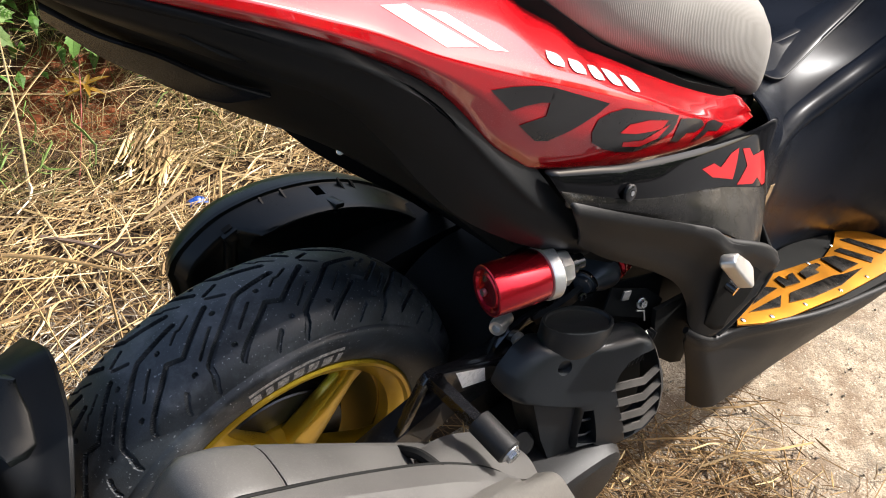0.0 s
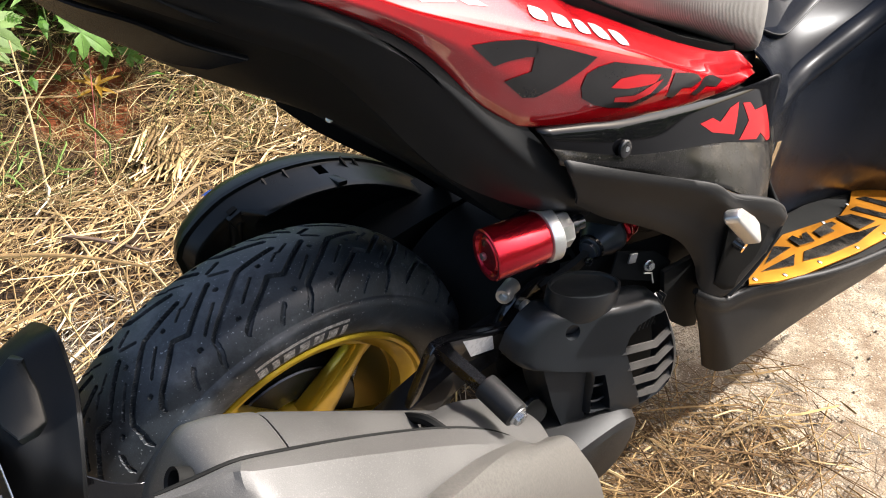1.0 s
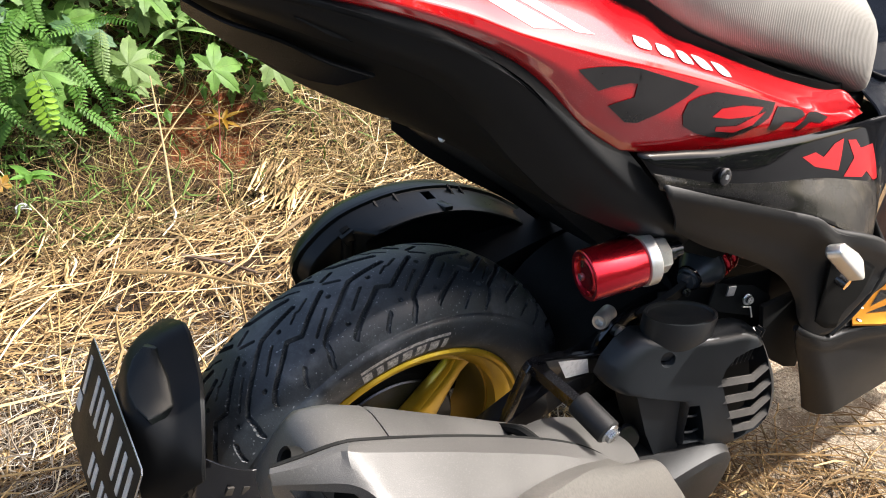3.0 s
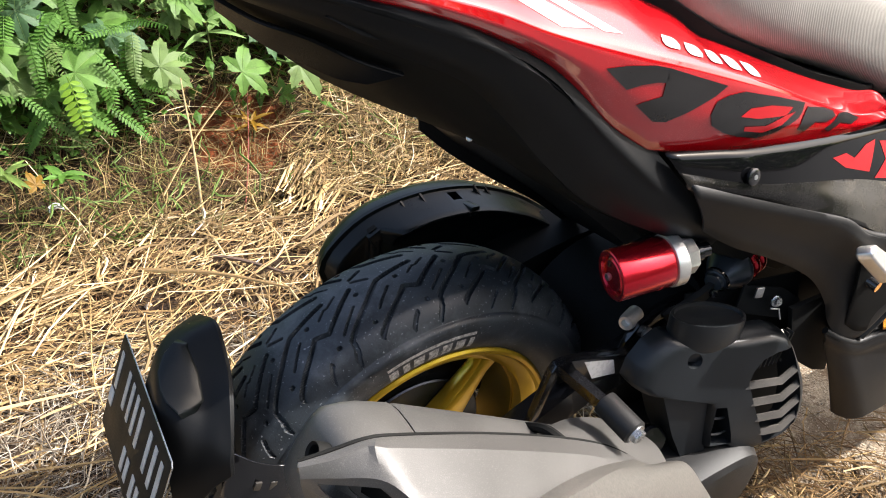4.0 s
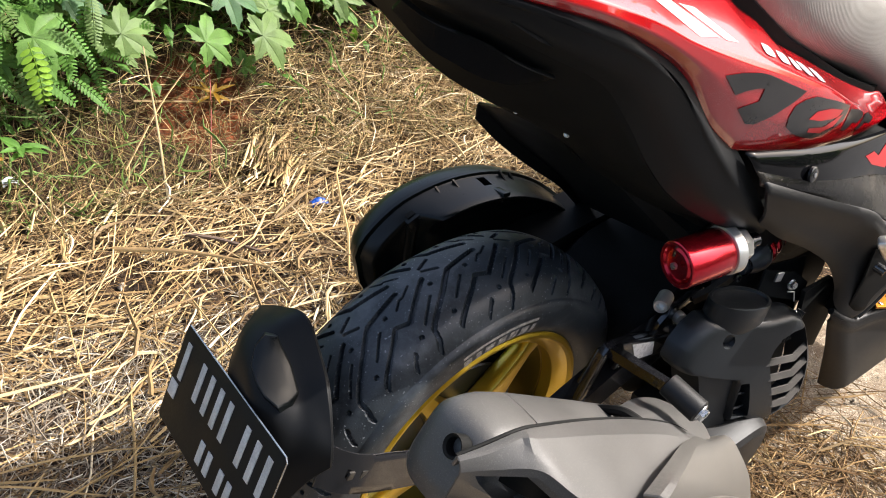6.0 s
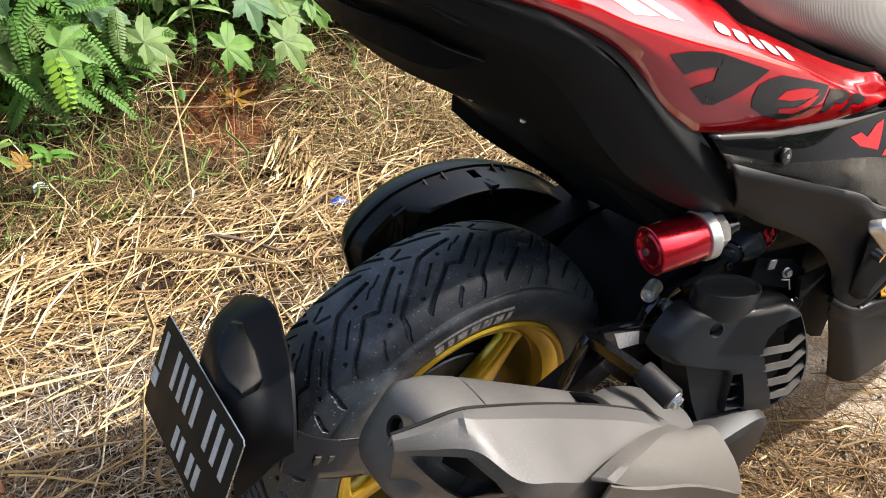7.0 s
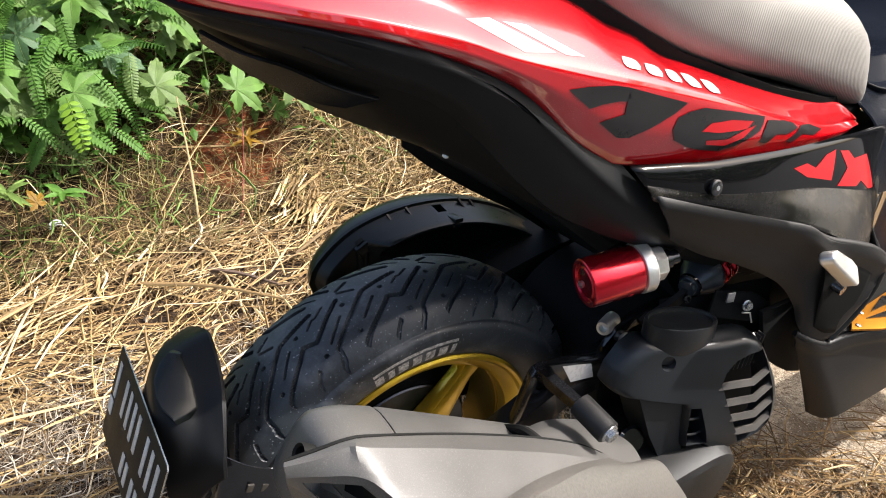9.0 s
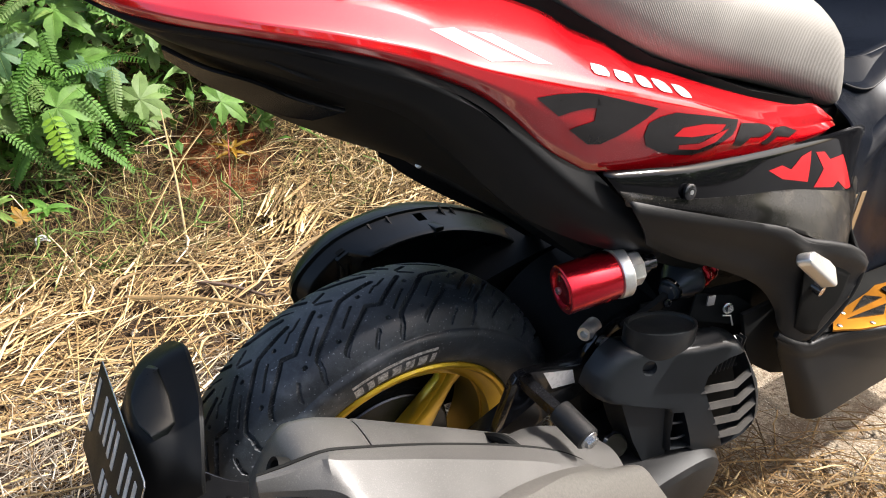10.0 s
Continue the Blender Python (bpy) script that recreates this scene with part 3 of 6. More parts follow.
TREAD_LINES = [
    # (angle, offset in mm) along each groove, groove half width mm, depth mm
    ([(0, 16), (10, 5), (15, -18), (21.5, -43), (23, -50), (23.4, -60), (24.6, -67)], 2.4, 4.5),
    ([(-7.4, 12), (2.2, -27), (5.6, -21), (8.3, -33), (15, -56), (16.4, -61)], 2.2, 5.0),
    ([(-3.6, 15), (-0.6, 5), (0.2, 6), (2.5, -4)], 0.6, 2.5),
    ([(8.8, -12), (13.6, -34)], 0.8, 3.0),
    ([(-5.7, -15), (-0.2, -39)], 0.8, 3.0),
    ([(6.1, -57), (8.4, -67)], 1.5, 3.5),
    ([(11.6, 14), (15.0, 22)], 1.4, 3.5),
    ([(5.6, -2), (5.8, -2.4)], 1.9, 4.0),
    ([(16.0, -1), (16.2, -1.4)], 1.9, 4.0),
    ([(16.2, -46), (16.4, -46.4)], 1.9, 4.0),
    ([(2.4, -48), (2.6, -48.4)], 1.9, 4.0),
]
CROWN = 25.0  # the offset, in mm, about which the two halves mirror


def tyre_mesh():
    na, nl = 1740, 150
    lat = np.linspace(-0.0725, 0.0725, nl)
    base = TYRE_R - 0.14 + np.sqrt(0.14**2 - lat**2) - 0.016 * np.clip((np.abs(lat) - 0.05) / 0.0225, 0, 1) ** 2
    ang = np.linspace(0, 360, na, endpoint=False)
    pitch, mm = 24.0, TYRE_R * math.pi / 180 * 1000
    one = int(na / 15)
    a1 = (ang[:one] - 17.5)[:, None] * mm
    dip = np.zeros((one, nl))
    for mirror in (1, -1):
        y = (CROWN + (lat * 1000 - CROWN) * mirror)[None, :]
        for line, half, depth in TREAD_LINES:
            for shift in (-2, -1, 0, 1, 2):
                q = [((a + shift * pitch) * mm, o) for a, o in line]
                for (x0, y0), (x1, y1) in zip(q[:-1], q[1:]):
                    dx, dy = x1 - x0, y1 - y0
                    t = np.clip(((a1 - x0) * dx + (y - y0) * dy) / (dx * dx + dy * dy + 1e-9), 0, 1)
                    dist = np.hypot(a1 - x0 - t * dx, y - y0 - t * dy)
                    dip = np.maximum(dip, 1.35 * depth * np.clip((half + 0.8 - dist) / 0.7, 0, 1))
    r = np.tile(base[None] - dip / 1000, (15, 1))
    # the sidewalls carry on to the rim
    side = [(0.0755, 0.2545), (0.0780, 0.243), (0.0780, 0.230), (0.0760, 0.216), (0.0720, 0.206), (0.0660, 0.198), (0.060, 0.190)]
    lat_all = np.r_[[-s[0] for s in side[::-1]], lat, [s[0] for s in side]]
    r_all = np.concatenate([np.tile([s[1] for s in side[::-1]], (na, 1)), r, np.tile([s[1] for s in side], (na, 1))], 1)
    a = np.radians(ang)[:, None]
    wx, wz, ax, c = (np.array(v) for v in (WX, WZ, AX_D, AX_C))
    v = c + (np.cos(a) * r_all)[..., None] * wx + (np.sin(a) * r_all)[..., None] * wz + (lat_all[None] + 0 * a)[..., None] * ax
    n = v.shape[1]
    i, j = np.meshgrid(np.arange(na), np.arange(n - 1), indexing="ij")
    k = (i + 1) % na
    f = np.stack([i * n + j, i * n + j + 1, k * n + j + 1, k * n + j], -1).reshape(-1, 4)
    me = bpy.data.meshes.new("tyre")
    me.from_pydata(v.reshape(-1, 3).tolist(), [], f.tolist())
    me.polygons.foreach_set("use_smooth", ((j < 8) | (j > n - 10)).reshape(-1))
    me.materials.append(RUBBER)
    return me


WHEEL = axes(AX_C, AX_D, WZ)
rim = part("wheel_rim", lathe([(0.1845, -0.064), (0.188, -0.0685), (0.1925, -0.0690), (0.1960, -0.0665), (0.1965, -0.062), (0.190, -0.052), (0.176, -0.046), (0.172, -0.030), (0.167, -0.030), (0.167, -0.050), (0.174, -0.058), (0.1845, -0.064)], WHEEL, 120, False), GOLD, scooter, "gold painted cast wheel rim")
# same gold as the rim; the shade inside the wheel is in this darker base
part("rim_barrel", lathe([(0.172, -0.029), (0.172, 0.02), (0.176, 0.046), (0.194, 0.061), (0.1935, 0.064), (0.186, 0.060), (0.168, 0.044), (0.164, 0.015), (0.164, -0.029), (0.172, -0.029)], WHEEL, 120, False), surface("shaded_gold_paint", (0.20, 0.125, 0.010), 0.48, 0.6, 0.0, 0.2, 8, 900, 0.15, 0.0002, 0.06), rim, "gold inner barrel of the rim, darkened for shade")
tyre = new("tyre", tyre_mesh())
tyre.parent = rim
tagged(tyre, "black tyre with cut zigzag tread")


def spoke(angle):
    """One cast spoke, forked from the hub and ridged along its middle."""
    rings = []
    for r, wide, deep, lat in ((0.045, 0.056, 0.020, -0.034), (0.075, 0.046, 0.018, -0.036), (0.115, 0.032, 0.015, -0.038), (0.150, 0.025, 0.013, -0.039), (0.172, 0.036, 0.013, -0.039)):
        ring = []
        for u, v in ((-1, 0.3), (-0.85, 0.75), (0, 1.0), (0.85, 0.75), (1, 0.3), (1, -0.6), (0.7, -1), (-0.7, -1), (-1, -0.6)):
            a = math.radians(angle) + u * wide / 2 / r
            ring.append(AX_C + AX_D * (lat - v * deep) + (WX * math.cos(a) + WZ * math.sin(a)) * r)
        rings.append(ring)
    return loft(rings)


for k in range(5):
    part("spoke", spoke(55 + 72 * k), GOLD, rim)
part("hub", lathe([(0.02, -0.075), (0.045, -0.06), (0.055, -0.03), (0.055, 0.05), (0.03, 0.07)], WHEEL, 40), GOLD, rim)
part("brake_disc", lathe([(0.062, -0.022), (0.108, -0.022), (0.110, -0.020), (0.108, -0.017), (0.062, -0.017), (0.062, -0.022)], WHEEL, 60, False), surface("worn_disc_steel", (0.045, 0.05, 0.06), 0.35, 0.9, 0, 0.3, 30, 500), rim, "bare steel brake disc")
part("brake_drum", lathe([(0.03, -0.015), (0.115, -0.012), (0.12, 0.0), (0.12, 0.035), (0.04, 0.045)], WHEEL, 48), INNER, rim, "dark steel brake drum")


def side_print(a0, a1, r0, r1, lat=-0.0803):
    """A worn pale mark on the tyre's sidewall, curved with it."""
    bm = bmesh.new()
    g = []
    for r in np.linspace(r0, r1, 4):
        l = -np.interp(r, [0.190, 0.198, 0.206, 0.216, 0.230, 0.243, 0.2545], [0.060, 0.066, 0.0720, 0.0760, 0.0780, 0.0780, 0.0755]) - 0.0006
        g.append([bm.verts.new(wheel_at(a, r, l)) for a in np.linspace(a0, a1, max(2, int(abs(a1 - a0) / 1.5) + 1))])
    grid_faces(bm, g)
    return bm


# the maker's mark on the sidewall, as plain shapes
for a0, a1 in ((109.5, 106.3), (104.6, 102.2), (100.8, 97.0), (95.4, 92.0), (90.4, 87.0), (85.4, 82.0), (80.4, 78.6)):
    part("sidewall_print", side_print(a0, a1, 0.2095, 0.2265), PALEPRINT, tyre, "worn pale print")
part("sidewall_print", side_print(109.5, 78.6, 0.2305, 0.2350), PALEPRINT, tyre, "worn pale print")

# tail: red side panel, black cover below it, dark hull under it
LOW = [(-0.275, -0.045, 0.974), (-0.262, -0.058, 0.967), (-0.244, -0.07, 0.960), (-0.208, -0.10, 0.954), (-0.168, -0.12, 0.946), (-0.086, -0.145, 0.925), (-0.029, -0.15, 0.901), (0.024, -0.152, 0.873),
       (0.064, -0.153, 0.842), (0.109, -0.154, 0.798), (0.157, -0.155, 0.764), (0.182, -0.156, 0.752), (0.304, -0.165, 0.729), (0.456, -0.150, 0.698), (0.627, -0.12, 0.672), (0.696, -0.10, 0.667)]
CREASE = [(-0.290, -0.050, 0.992), (-0.262, -0.068, 0.982), (-0.222, -0.09, 0.972), (-0.168, -0.125, 0.962), (-0.106, -0.145, 0.949), (-0.032, -0.157, 0.926), (0.027, -0.163, 0.901), (0.117, -0.168, 0.871),
          (0.189, -0.172, 0.849), (0.313, -0.172, 0.806), (0.431, -0.158, 0.757), (0.568, -0.13, 0.705), (0.693, -0.10, 0.674)]
UPPER = [(-0.300, -0.014, 1.025), (-0.26, -0.025, 1.019), (-0.2, -0.038, 1.008), (-0.1, -0.057, 0.991), (0.0, -0.074, 0.967), (0.127, -0.087, 0.926), (0.177, -0.092, 0.896), (0.221, -0.099, 0.874), (0.258, -0.106, 0.848), (0.297, -0.112, 0.832), (0.381, -0.118, 0.798), (0.473, -0.117, 0.763), (0.569, -0.11, 0.73), (0.636, -0.1, 0.713), (0.692, -0.097, 0.680)]


def between(a, b, k, out=0.0, n=24):
    p, q = smooth_line(a, n), smooth_line(b, n)
    return [tuple(v) for v in (p + (q - p) * k - np.array([0, out, 0]))]


def red_panel(mirror):
    return sheet([LOW, between(LOW, CREASE, 0.12, 0.003, 60), between(LOW, CREASE, 0.5, 0.006, 60), between(LOW, CREASE, 0.95, 0.001, 60), between(CREASE, UPPER, 0.04, 0.0, 60), between(CREASE, UPPER, 0.5, 0.003, 60), between(CREASE, UPPER, 0.95, 0.001, 60), UPPER], 110, 28, 0.003, mirror=mirror, crisp=True)


red = part("side_panel", red_panel(False), RED, scooter, "glossy red side panel with dark graphics", 60)
part("side_panel", red_panel(True), RED, scooter, "glossy red side panel", 60)

RIDGE = [(-0.262, -0.048, 0.966), (-0.232, -0.075, 0.952), (-0.168, -0.117, 0.941), (-0.104, -0.14, 0.921), (-0.023, -0.153, 0.886), (0.040, -0.155, 0.846), (0.083, -0.156, 0.805), (0.144, -0.160, 0.744), (0.208, -0.168, 0.691), (0.285, -0.172, 0.640)]
RIDGE2 = [(-0.245, -0.040, 0.956), (-0.218, -0.060, 0.936), (-0.163, -0.095, 0.915), (-0.096, -0.118, 0.886), (-0.035, -0.125, 0.855), (0.016, -0.126, 0.806), (0.066, -0.128, 0.750), (0.123, -0.136, 0.697), (0.211, -0.15, 0.645), (0.31, -0.155, 0.600)]
KEEL = [(-0.236, 0.0, 0.945), (-0.215, 0.0, 0.918), (-0.191, 0.0, 0.894), (-0.143, 0.0, 0.848), (-0.104, 0.0, 0.818), (-0.05, 0.0, 0.785), (0.072, -0.002, 0.715), (0.15, -0.02, 0.655), (0.25, -0.03, 0.59)]
LOW_TAIL = LOW[:12]
for flip in (False, True):
    part("side_cover", sheet([[(x, y + 0.003, z) for x, y, z in LOW_TAIL], between(LOW_TAIL, RIDGE, 0.6, 0.002), RIDGE, between(RIDGE, RIDGE2, 0.5, 0.006), RIDGE2], 60, 18, 0.003, mirror=flip), BLACK, scooter, "matte black tail cover", 60)
    part("under_cowl", sheet([RIDGE2, between(RIDGE2, KEEL, 0.5, 0.012), KEEL], 50, 14, 0.003, mirror=flip), INNER, scooter, "dark plastic under cowl", 60)
part("tail_cap", loft([[(-0.285, y, 1.03), (-0.268, y * 1.6, 0.985), (-0.240, y * 1.5, 0.958), (-0.222, y, 0.94), (-0.15, y, 0.93), (-0.15, y, 1.02)] for y in (-0.03, 0.03)]), INNER, scooter, "dark cap closing the tail", 40)
for flip in (1, -1):
    part("tail_tray", sheet([[(-0.226, -0.068 * flip, 0.934), (-0.196, -0.075 * flip, 0.914), (-0.162, -0.092 * flip, 0.901), (-0.127, -0.104 * flip, 0.882), (-0.088, -0.111 * flip, 0.866)], [(-0.221, -0.052 * flip, 0.920), (-0.184, -0.050 * flip, 0.886), (-0.155, -0.056 * flip, 0.868), (-0.128, -0.068 * flip, 0.854), (-0.106, -0.082 * flip, 0.850)]], 24, 8, 0.004), TRAY, scooter, "gloss black tray under the tail", 50)
# inner fender below the tail, with its pale screws
part("inner_fender", sheet([[(-0.025, -0.006, 0.782), (0.01, -0.005, 0.764), (0.071, -0.004, 0.730), (0.15, -0.015, 0.675), (0.33, -0.06, 0.53)], [(-0.018, 0.000, 0.765), (0.02, 0.000, 0.744), (0.071, -0.001, 0.715), (0.15, -0.012, 0.660), (0.33, -0.055, 0.50)],
                            [(0.080, 0.146, 0.684), (0.127, 0.142, 0.640), (0.20, 0.141, 0.582), (0.283, 0.145, 0.518), (0.38, 0.17, 0.43)], [(0.082, 0.147, 0.660), (0.127, 0.143, 0.618), (0.20, 0.142, 0.562), (0.283, 0.145, 0.503), (0.38, 0.17, 0.42)]], 30, 18, 0.003, flip=True, crisp=True), BLACK, scooter, "dark inner fender", 40)
for at in ((-0.014, -0.007, 0.767), (0.0272, -0.0470, 0.7503)):
    part("screw", lathe([(0.0038, 0.0), (0.0038, 0.0015), (0.003, 0.002)], axes(at, (-0.3, -0.8, 0.6)), 14), ALU, scooter, "small pale screw")

# dark frame cover inside the tail and below the seat
FRAME = [(-0.16, 0.925), (-0.05, 0.88), (0.06, 0.80), (0.14, 0.70), (0.22, 0.62), (0.34, 0.56), (0.52, 0.47), (0.68, 0.46), (0.71, 0.64), (0.55, 0.69), (0.30, 0.75), (0.16, 0.83), (0.0, 0.92)]
part("frame_cover", loft([[(0.27 + (x - 0.27) * g, y, 0.67 + (z - 0.67) * g) for x, z in FRAME] for y, g in ((-0.128, 0.94), (-0.12, 1.0), (0.12, 1.0), (0.128, 0.94))]), INNER, scooter, "dark plastic frame cover", 60)
part("seat_base", loft([[(x, y * w, z + d) for y, z in ((-1, low), (1, low), (0.9, low - 0.06), (-0.9, low - 0.06))] for x, w, low, d in ((0.0, 0.075, 0.985, 0), (0.15, 0.10, 0.925, 0.0), (0.29, 0.112, 0.846, 0), (0.48, 0.112, 0.768, 0), (0.63, 0.095, 0.718, 0), (0.73, 0.06, 0.716, 0))]), INNER, scooter, "black seat base", 50)

part("tank_neck", joined(block((0.14, 0.17, 0.10), pose(0.66, 0, 0.638), 0.012), block((0.148, 0.19, 0.10), pose(0.724, 0, 0.60), 0.012)), INNER, scooter, "black body under the seat front")

# prints on the red panel
red_tree = tree_of(red)


def printed(outline, material, label, lift=0.0006, round_it=0, tree=None):
    return part("decal", draped(outline, tree or red_tree, lift * 1.3, 0.008, (0, 1, 0), round_it), material, scooter, label)


printed([(0.085, 0.861), (0.110, 0.860), (0.142, 0.856), (0.160, 0.851), (0.245, 0.819), (0.230, 0.810), (0.204, 0.800), (0.175, 0.791), (0.159, 0.794), (0.131, 0.817), (0.140, 0.820), (0.160, 0.822), (0.172, 0.829), (0.169, 0.834), (0.150, 0.838), (0.130, 0.838), (0.114, 0.836)], DECAL, "dark grey arched shape")
printed([(0.235, 0.804), (0.250, 0.808), (0.273, 0.808), (0.330, 0.791), (0.391, 0.770), (0.390, 0.760), (0.384, 0.753), (0.354, 0.748), (0.343, 0.745), (0.317, 0.745), (0.283, 0.754), (0.260, 0.763), (0.238, 0.776), (0.231, 0.790)], DECAL, "dark grey rounded shape")
printed([(0.275, 0.780), (0.288, 0.787), (0.323, 0.783), (0.366, 0.771), (0.356, 0.764), (0.334, 0.767), (0.304, 0.772)], REDPRINT, "red inlay", 0.0010)
printed([(0.289, 0.760), (0.287, 0.766), (0.321, 0.760), (0.356, 0.764), (0.374, 0.764), (0.352, 0.754), (0.322, 0.751)], REDPRINT, "red inlay", 0.0010)
printed([(0.400, 0.763), (0.440, 0.751), (0.470, 0.739), (0.482, 0.729), (0.455, 0.729), (0.428, 0.737), (0.408, 0.731), (0.390, 0.738), (0.402, 0.750)], DECAL, "dark grey slanted shape")
printed([(0.492, 0.730), (0.520, 0.722), (0.560, 0.704), (0.534, 0.704), (0.500, 0.716), (0.470, 0.714), (0.455, 0.721), (0.480, 0.724)], DECAL, "dark grey slanted shape")
printed([(-0.016, 0.934), (0.013, 0.929), (0.076, 0.894), (0.037, 0.902)], SILVER, "silver slanted stripe", 0.0003)
printed([(0.027, 0.924), (0.054, 0.917), (0.112, 0.884), (0.088, 0.890)], SILVER, "silver slanted stripe", 0.0003)
for k in range(5):
    x, z = 0.163 + 0.0310 * k, 0.8720 - 0.0118 * k
    printed([(x + 0.001, z - 0.003), (x + 0.005, z), (x + 0.019, z - 0.005), (x + 0.024, z - 0.008), (x + 0.025, z - 0.0115), (x + 0.021, z - 0.013), (x + 0.007, z - 0.0085), (x + 0.002, z - 0.006)], WHITE, "white letter shape", 0.0008)

# seat
def seat_ring(x, half, low, top, n=28, drop=0.0):
    out = []
    for a in np.linspace(0, 2 * np.pi, n, endpoint=False):
        c, s = math.cos(a), math.sin(a)
        y = half * math.copysign(abs(c) ** (0.85 if s > 0 else 0.40), c) * (1.0 if s > 0 else 1 + 0.04 * abs(s))
        z = (low + top) / 2 + (top - low) / 2 * math.copysign(abs(s) ** 0.8, s)
        out.append(Vector((x + drop * s, y, z)))
    return out


SEAT = [(-0.02, 0.08, 0.985, 1.09), (0.08, 0.10, 0.955, 1.08), (0.15, 0.112, 0.915, 1.06), (0.21, 0.120, 0.878, 1.03), (0.29, 0.126, 0.836, 0.985), (0.38, 0.126, 0.800, 0.945),
        (0.48, 0.120, 0.768, 0.91), (0.56, 0.113, 0.734, 0.89), (0.63, 0.106, 0.701, 0.87), (0.680, 0.100, 0.678, 0.845), (0.702, 0.088, 0.672, 0.82), (0.716, 0.060, 0.680, 0.795), (0.721, 0.02, 0.70, 0.78)]
line = smooth_line(SEAT, 40)
seat = part("seat", loft([seat_ring(*v, drop=-0.032 * min(1.0, max(0.0, (v[0] - 0.48) / 0.2))) for v in line]), VINYL, scooter, "ribbed dark vinyl seat with pale stitching", 50)
piping = [Vector((x, -half * 0.94, low + (top - low) * 0.30)) for x, half, low, top in ((0.688, 0.100, 0.690, 0.84), (0.708, 0.090, 0.688, 0.82), (0.726, 0.062, 0.698, 0.795))] + [Vector((0.727, -0.040, 0.770)), Vector((0.722, -0.012, 0.797))]
stitches = []
for a, b in zip(smooth_line(piping, 46)[:-1:2], smooth_line(piping, 46)[1::2]):
    stitches.append(tube([a, b], 0.0011, 5))
part("stitching", joined(*stitches), THREAD, seat, "pale stitching")

# gloss panel under the red one, with the dusty lower half and its screw
P_TOP = [(0.190, -0.162, 0.748), (0.245, -0.172, 0.743), (0.301, -0.181, 0.737), (0.432, -0.180, 0.722), (0.585, -0.160, 0.700), (0.70, -0.130, 0.675), (0.755, -0.111, 0.656)]
P_MID = [(0.205, -0.172, 0.729), (0.289, -0.193, 0.708), (0.374, -0.199, 0.690), (0.498, -0.190, 0.658), (0.625, -0.182, 0.618), (0.70, -0.150, 0.600), (0.755, -0.115, 0.615)]
P_LOW = [(0.216, -0.178, 0.713), (0.283, -0.192, 0.690), (0.369, -0.207, 0.661), (0.446, -0.221, 0.634), (0.534, -0.235, 0.590), (0.60, -0.225, 0.556), (0.66, -0.19, 0.545)]
gloss = part("gloss_panel", sheet([P_TOP, between(P_TOP, P_MID, 0.06, 0.003), between(P_TOP, P_MID, 0.5, 0.003), P_MID], 50, 20, 0.004), GLOSS, scooter, "gloss black panel with red letter shapes", 60)
part("dusty_panel", sheet([[(x, y - 0.0015, z) for x, y, z in P_MID], between(P_MID, P_LOW, 0.5, 0.004), P_LOW], 50, 14, 0.004), DUSTY, scooter, "dusty black lower panel", 60)
gloss_tree = tree_of(gloss)
printed([(0.434, 0.704), (0.464, 0.702), (0.488, 0.689), (0.51, 0.7), (0.534, 0.7), (0.527, 0.662), (0.466, 0.684)], REDPRINT, "red letter shape", 0.0004, 0, gloss_tree)
printed([(0.546, 0.695), (0.569, 0.689), (0.584, 0.675), (0.626, 0.668), (0.618, 0.653), (0.661, 0.61), (0.633, 0.619), (0.607, 0.639), (0.594, 0.635), (0.543, 0.65), (0.566, 0.668)], REDPRINT, "red letter shape", 0.0004, 0, gloss_tree)
screw = part("screw", lathe([(0.0095, 0.0), (0.0095, 0.003), (0.0075, 0.0042), (0.004, 0.0042), (0.0035, 0.002)], axes((0.291, -0.1975, 0.717), (0.05, -0.95, 0.25)), 28), DARKMETAL, scooter, "black panel screw")
part("screw_socket", lathe([(0.0032, 0.0), (0.0032, 0.0005)], axes((0.2912, -0.2020, 0.7182), (0.05, -0.95, 0.25)), 6), STEEL, screw)

# textured trim that runs to the footrest and down to the skirt
T_TOP = [(0.216, -0.182, 0.714), (0.283, -0.197, 0.692), (0.369, -0.212, 0.663), (0.446, -0.227, 0.636), (0.482, -0.237, 0.612), (0.534, -0.245, 0.593), (0.579, -0.249, 0.573), (0.612, -0.251, 0.545)]
T_MID = [(0.238, -0.183, 0.684), (0.300, -0.191, 0.655), (0.377, -0.201, 0.624), (0.452, -0.212, 0.588), (0.495, -0.224, 0.560), (0.540, -0.234, 0.535), (0.580, -0.243, 0.520), (0.618, -0.249, 0.518)]
T_LOW = [(0.263, -0.174, 0.648), (0.317, -0.180, 0.613), (0.385, -0.190, 0.580), (0.464, -0.200, 0.531), (0.505, -0.211, 0.482), (0.521, -0.226, 0.438), (0.56, -0.238, 0.425), (0.596, -0.249, 0.486)]
trim = part("footrest_cover", sheet([T_TOP, between(T_TOP, T_MID, 0.12, 0.003), T_MID, between(T_MID, T_LOW, 0.6, 0.002), T_LOW], 60, 22, 0.006), TRIM, scooter, "textured dark grey footrest cover", 60)
part("cover_lip", tube(T_TOP[3:] + [(0.612, -0.251, 0.50), (0.592, -0.247, 0.455), (0.566, -0.242, 0.420)], [0.003, 0.005, 0.006, 0.006, 0.006, 0.006, 0.006, 0.005], 12, 40), TRIM, trim)
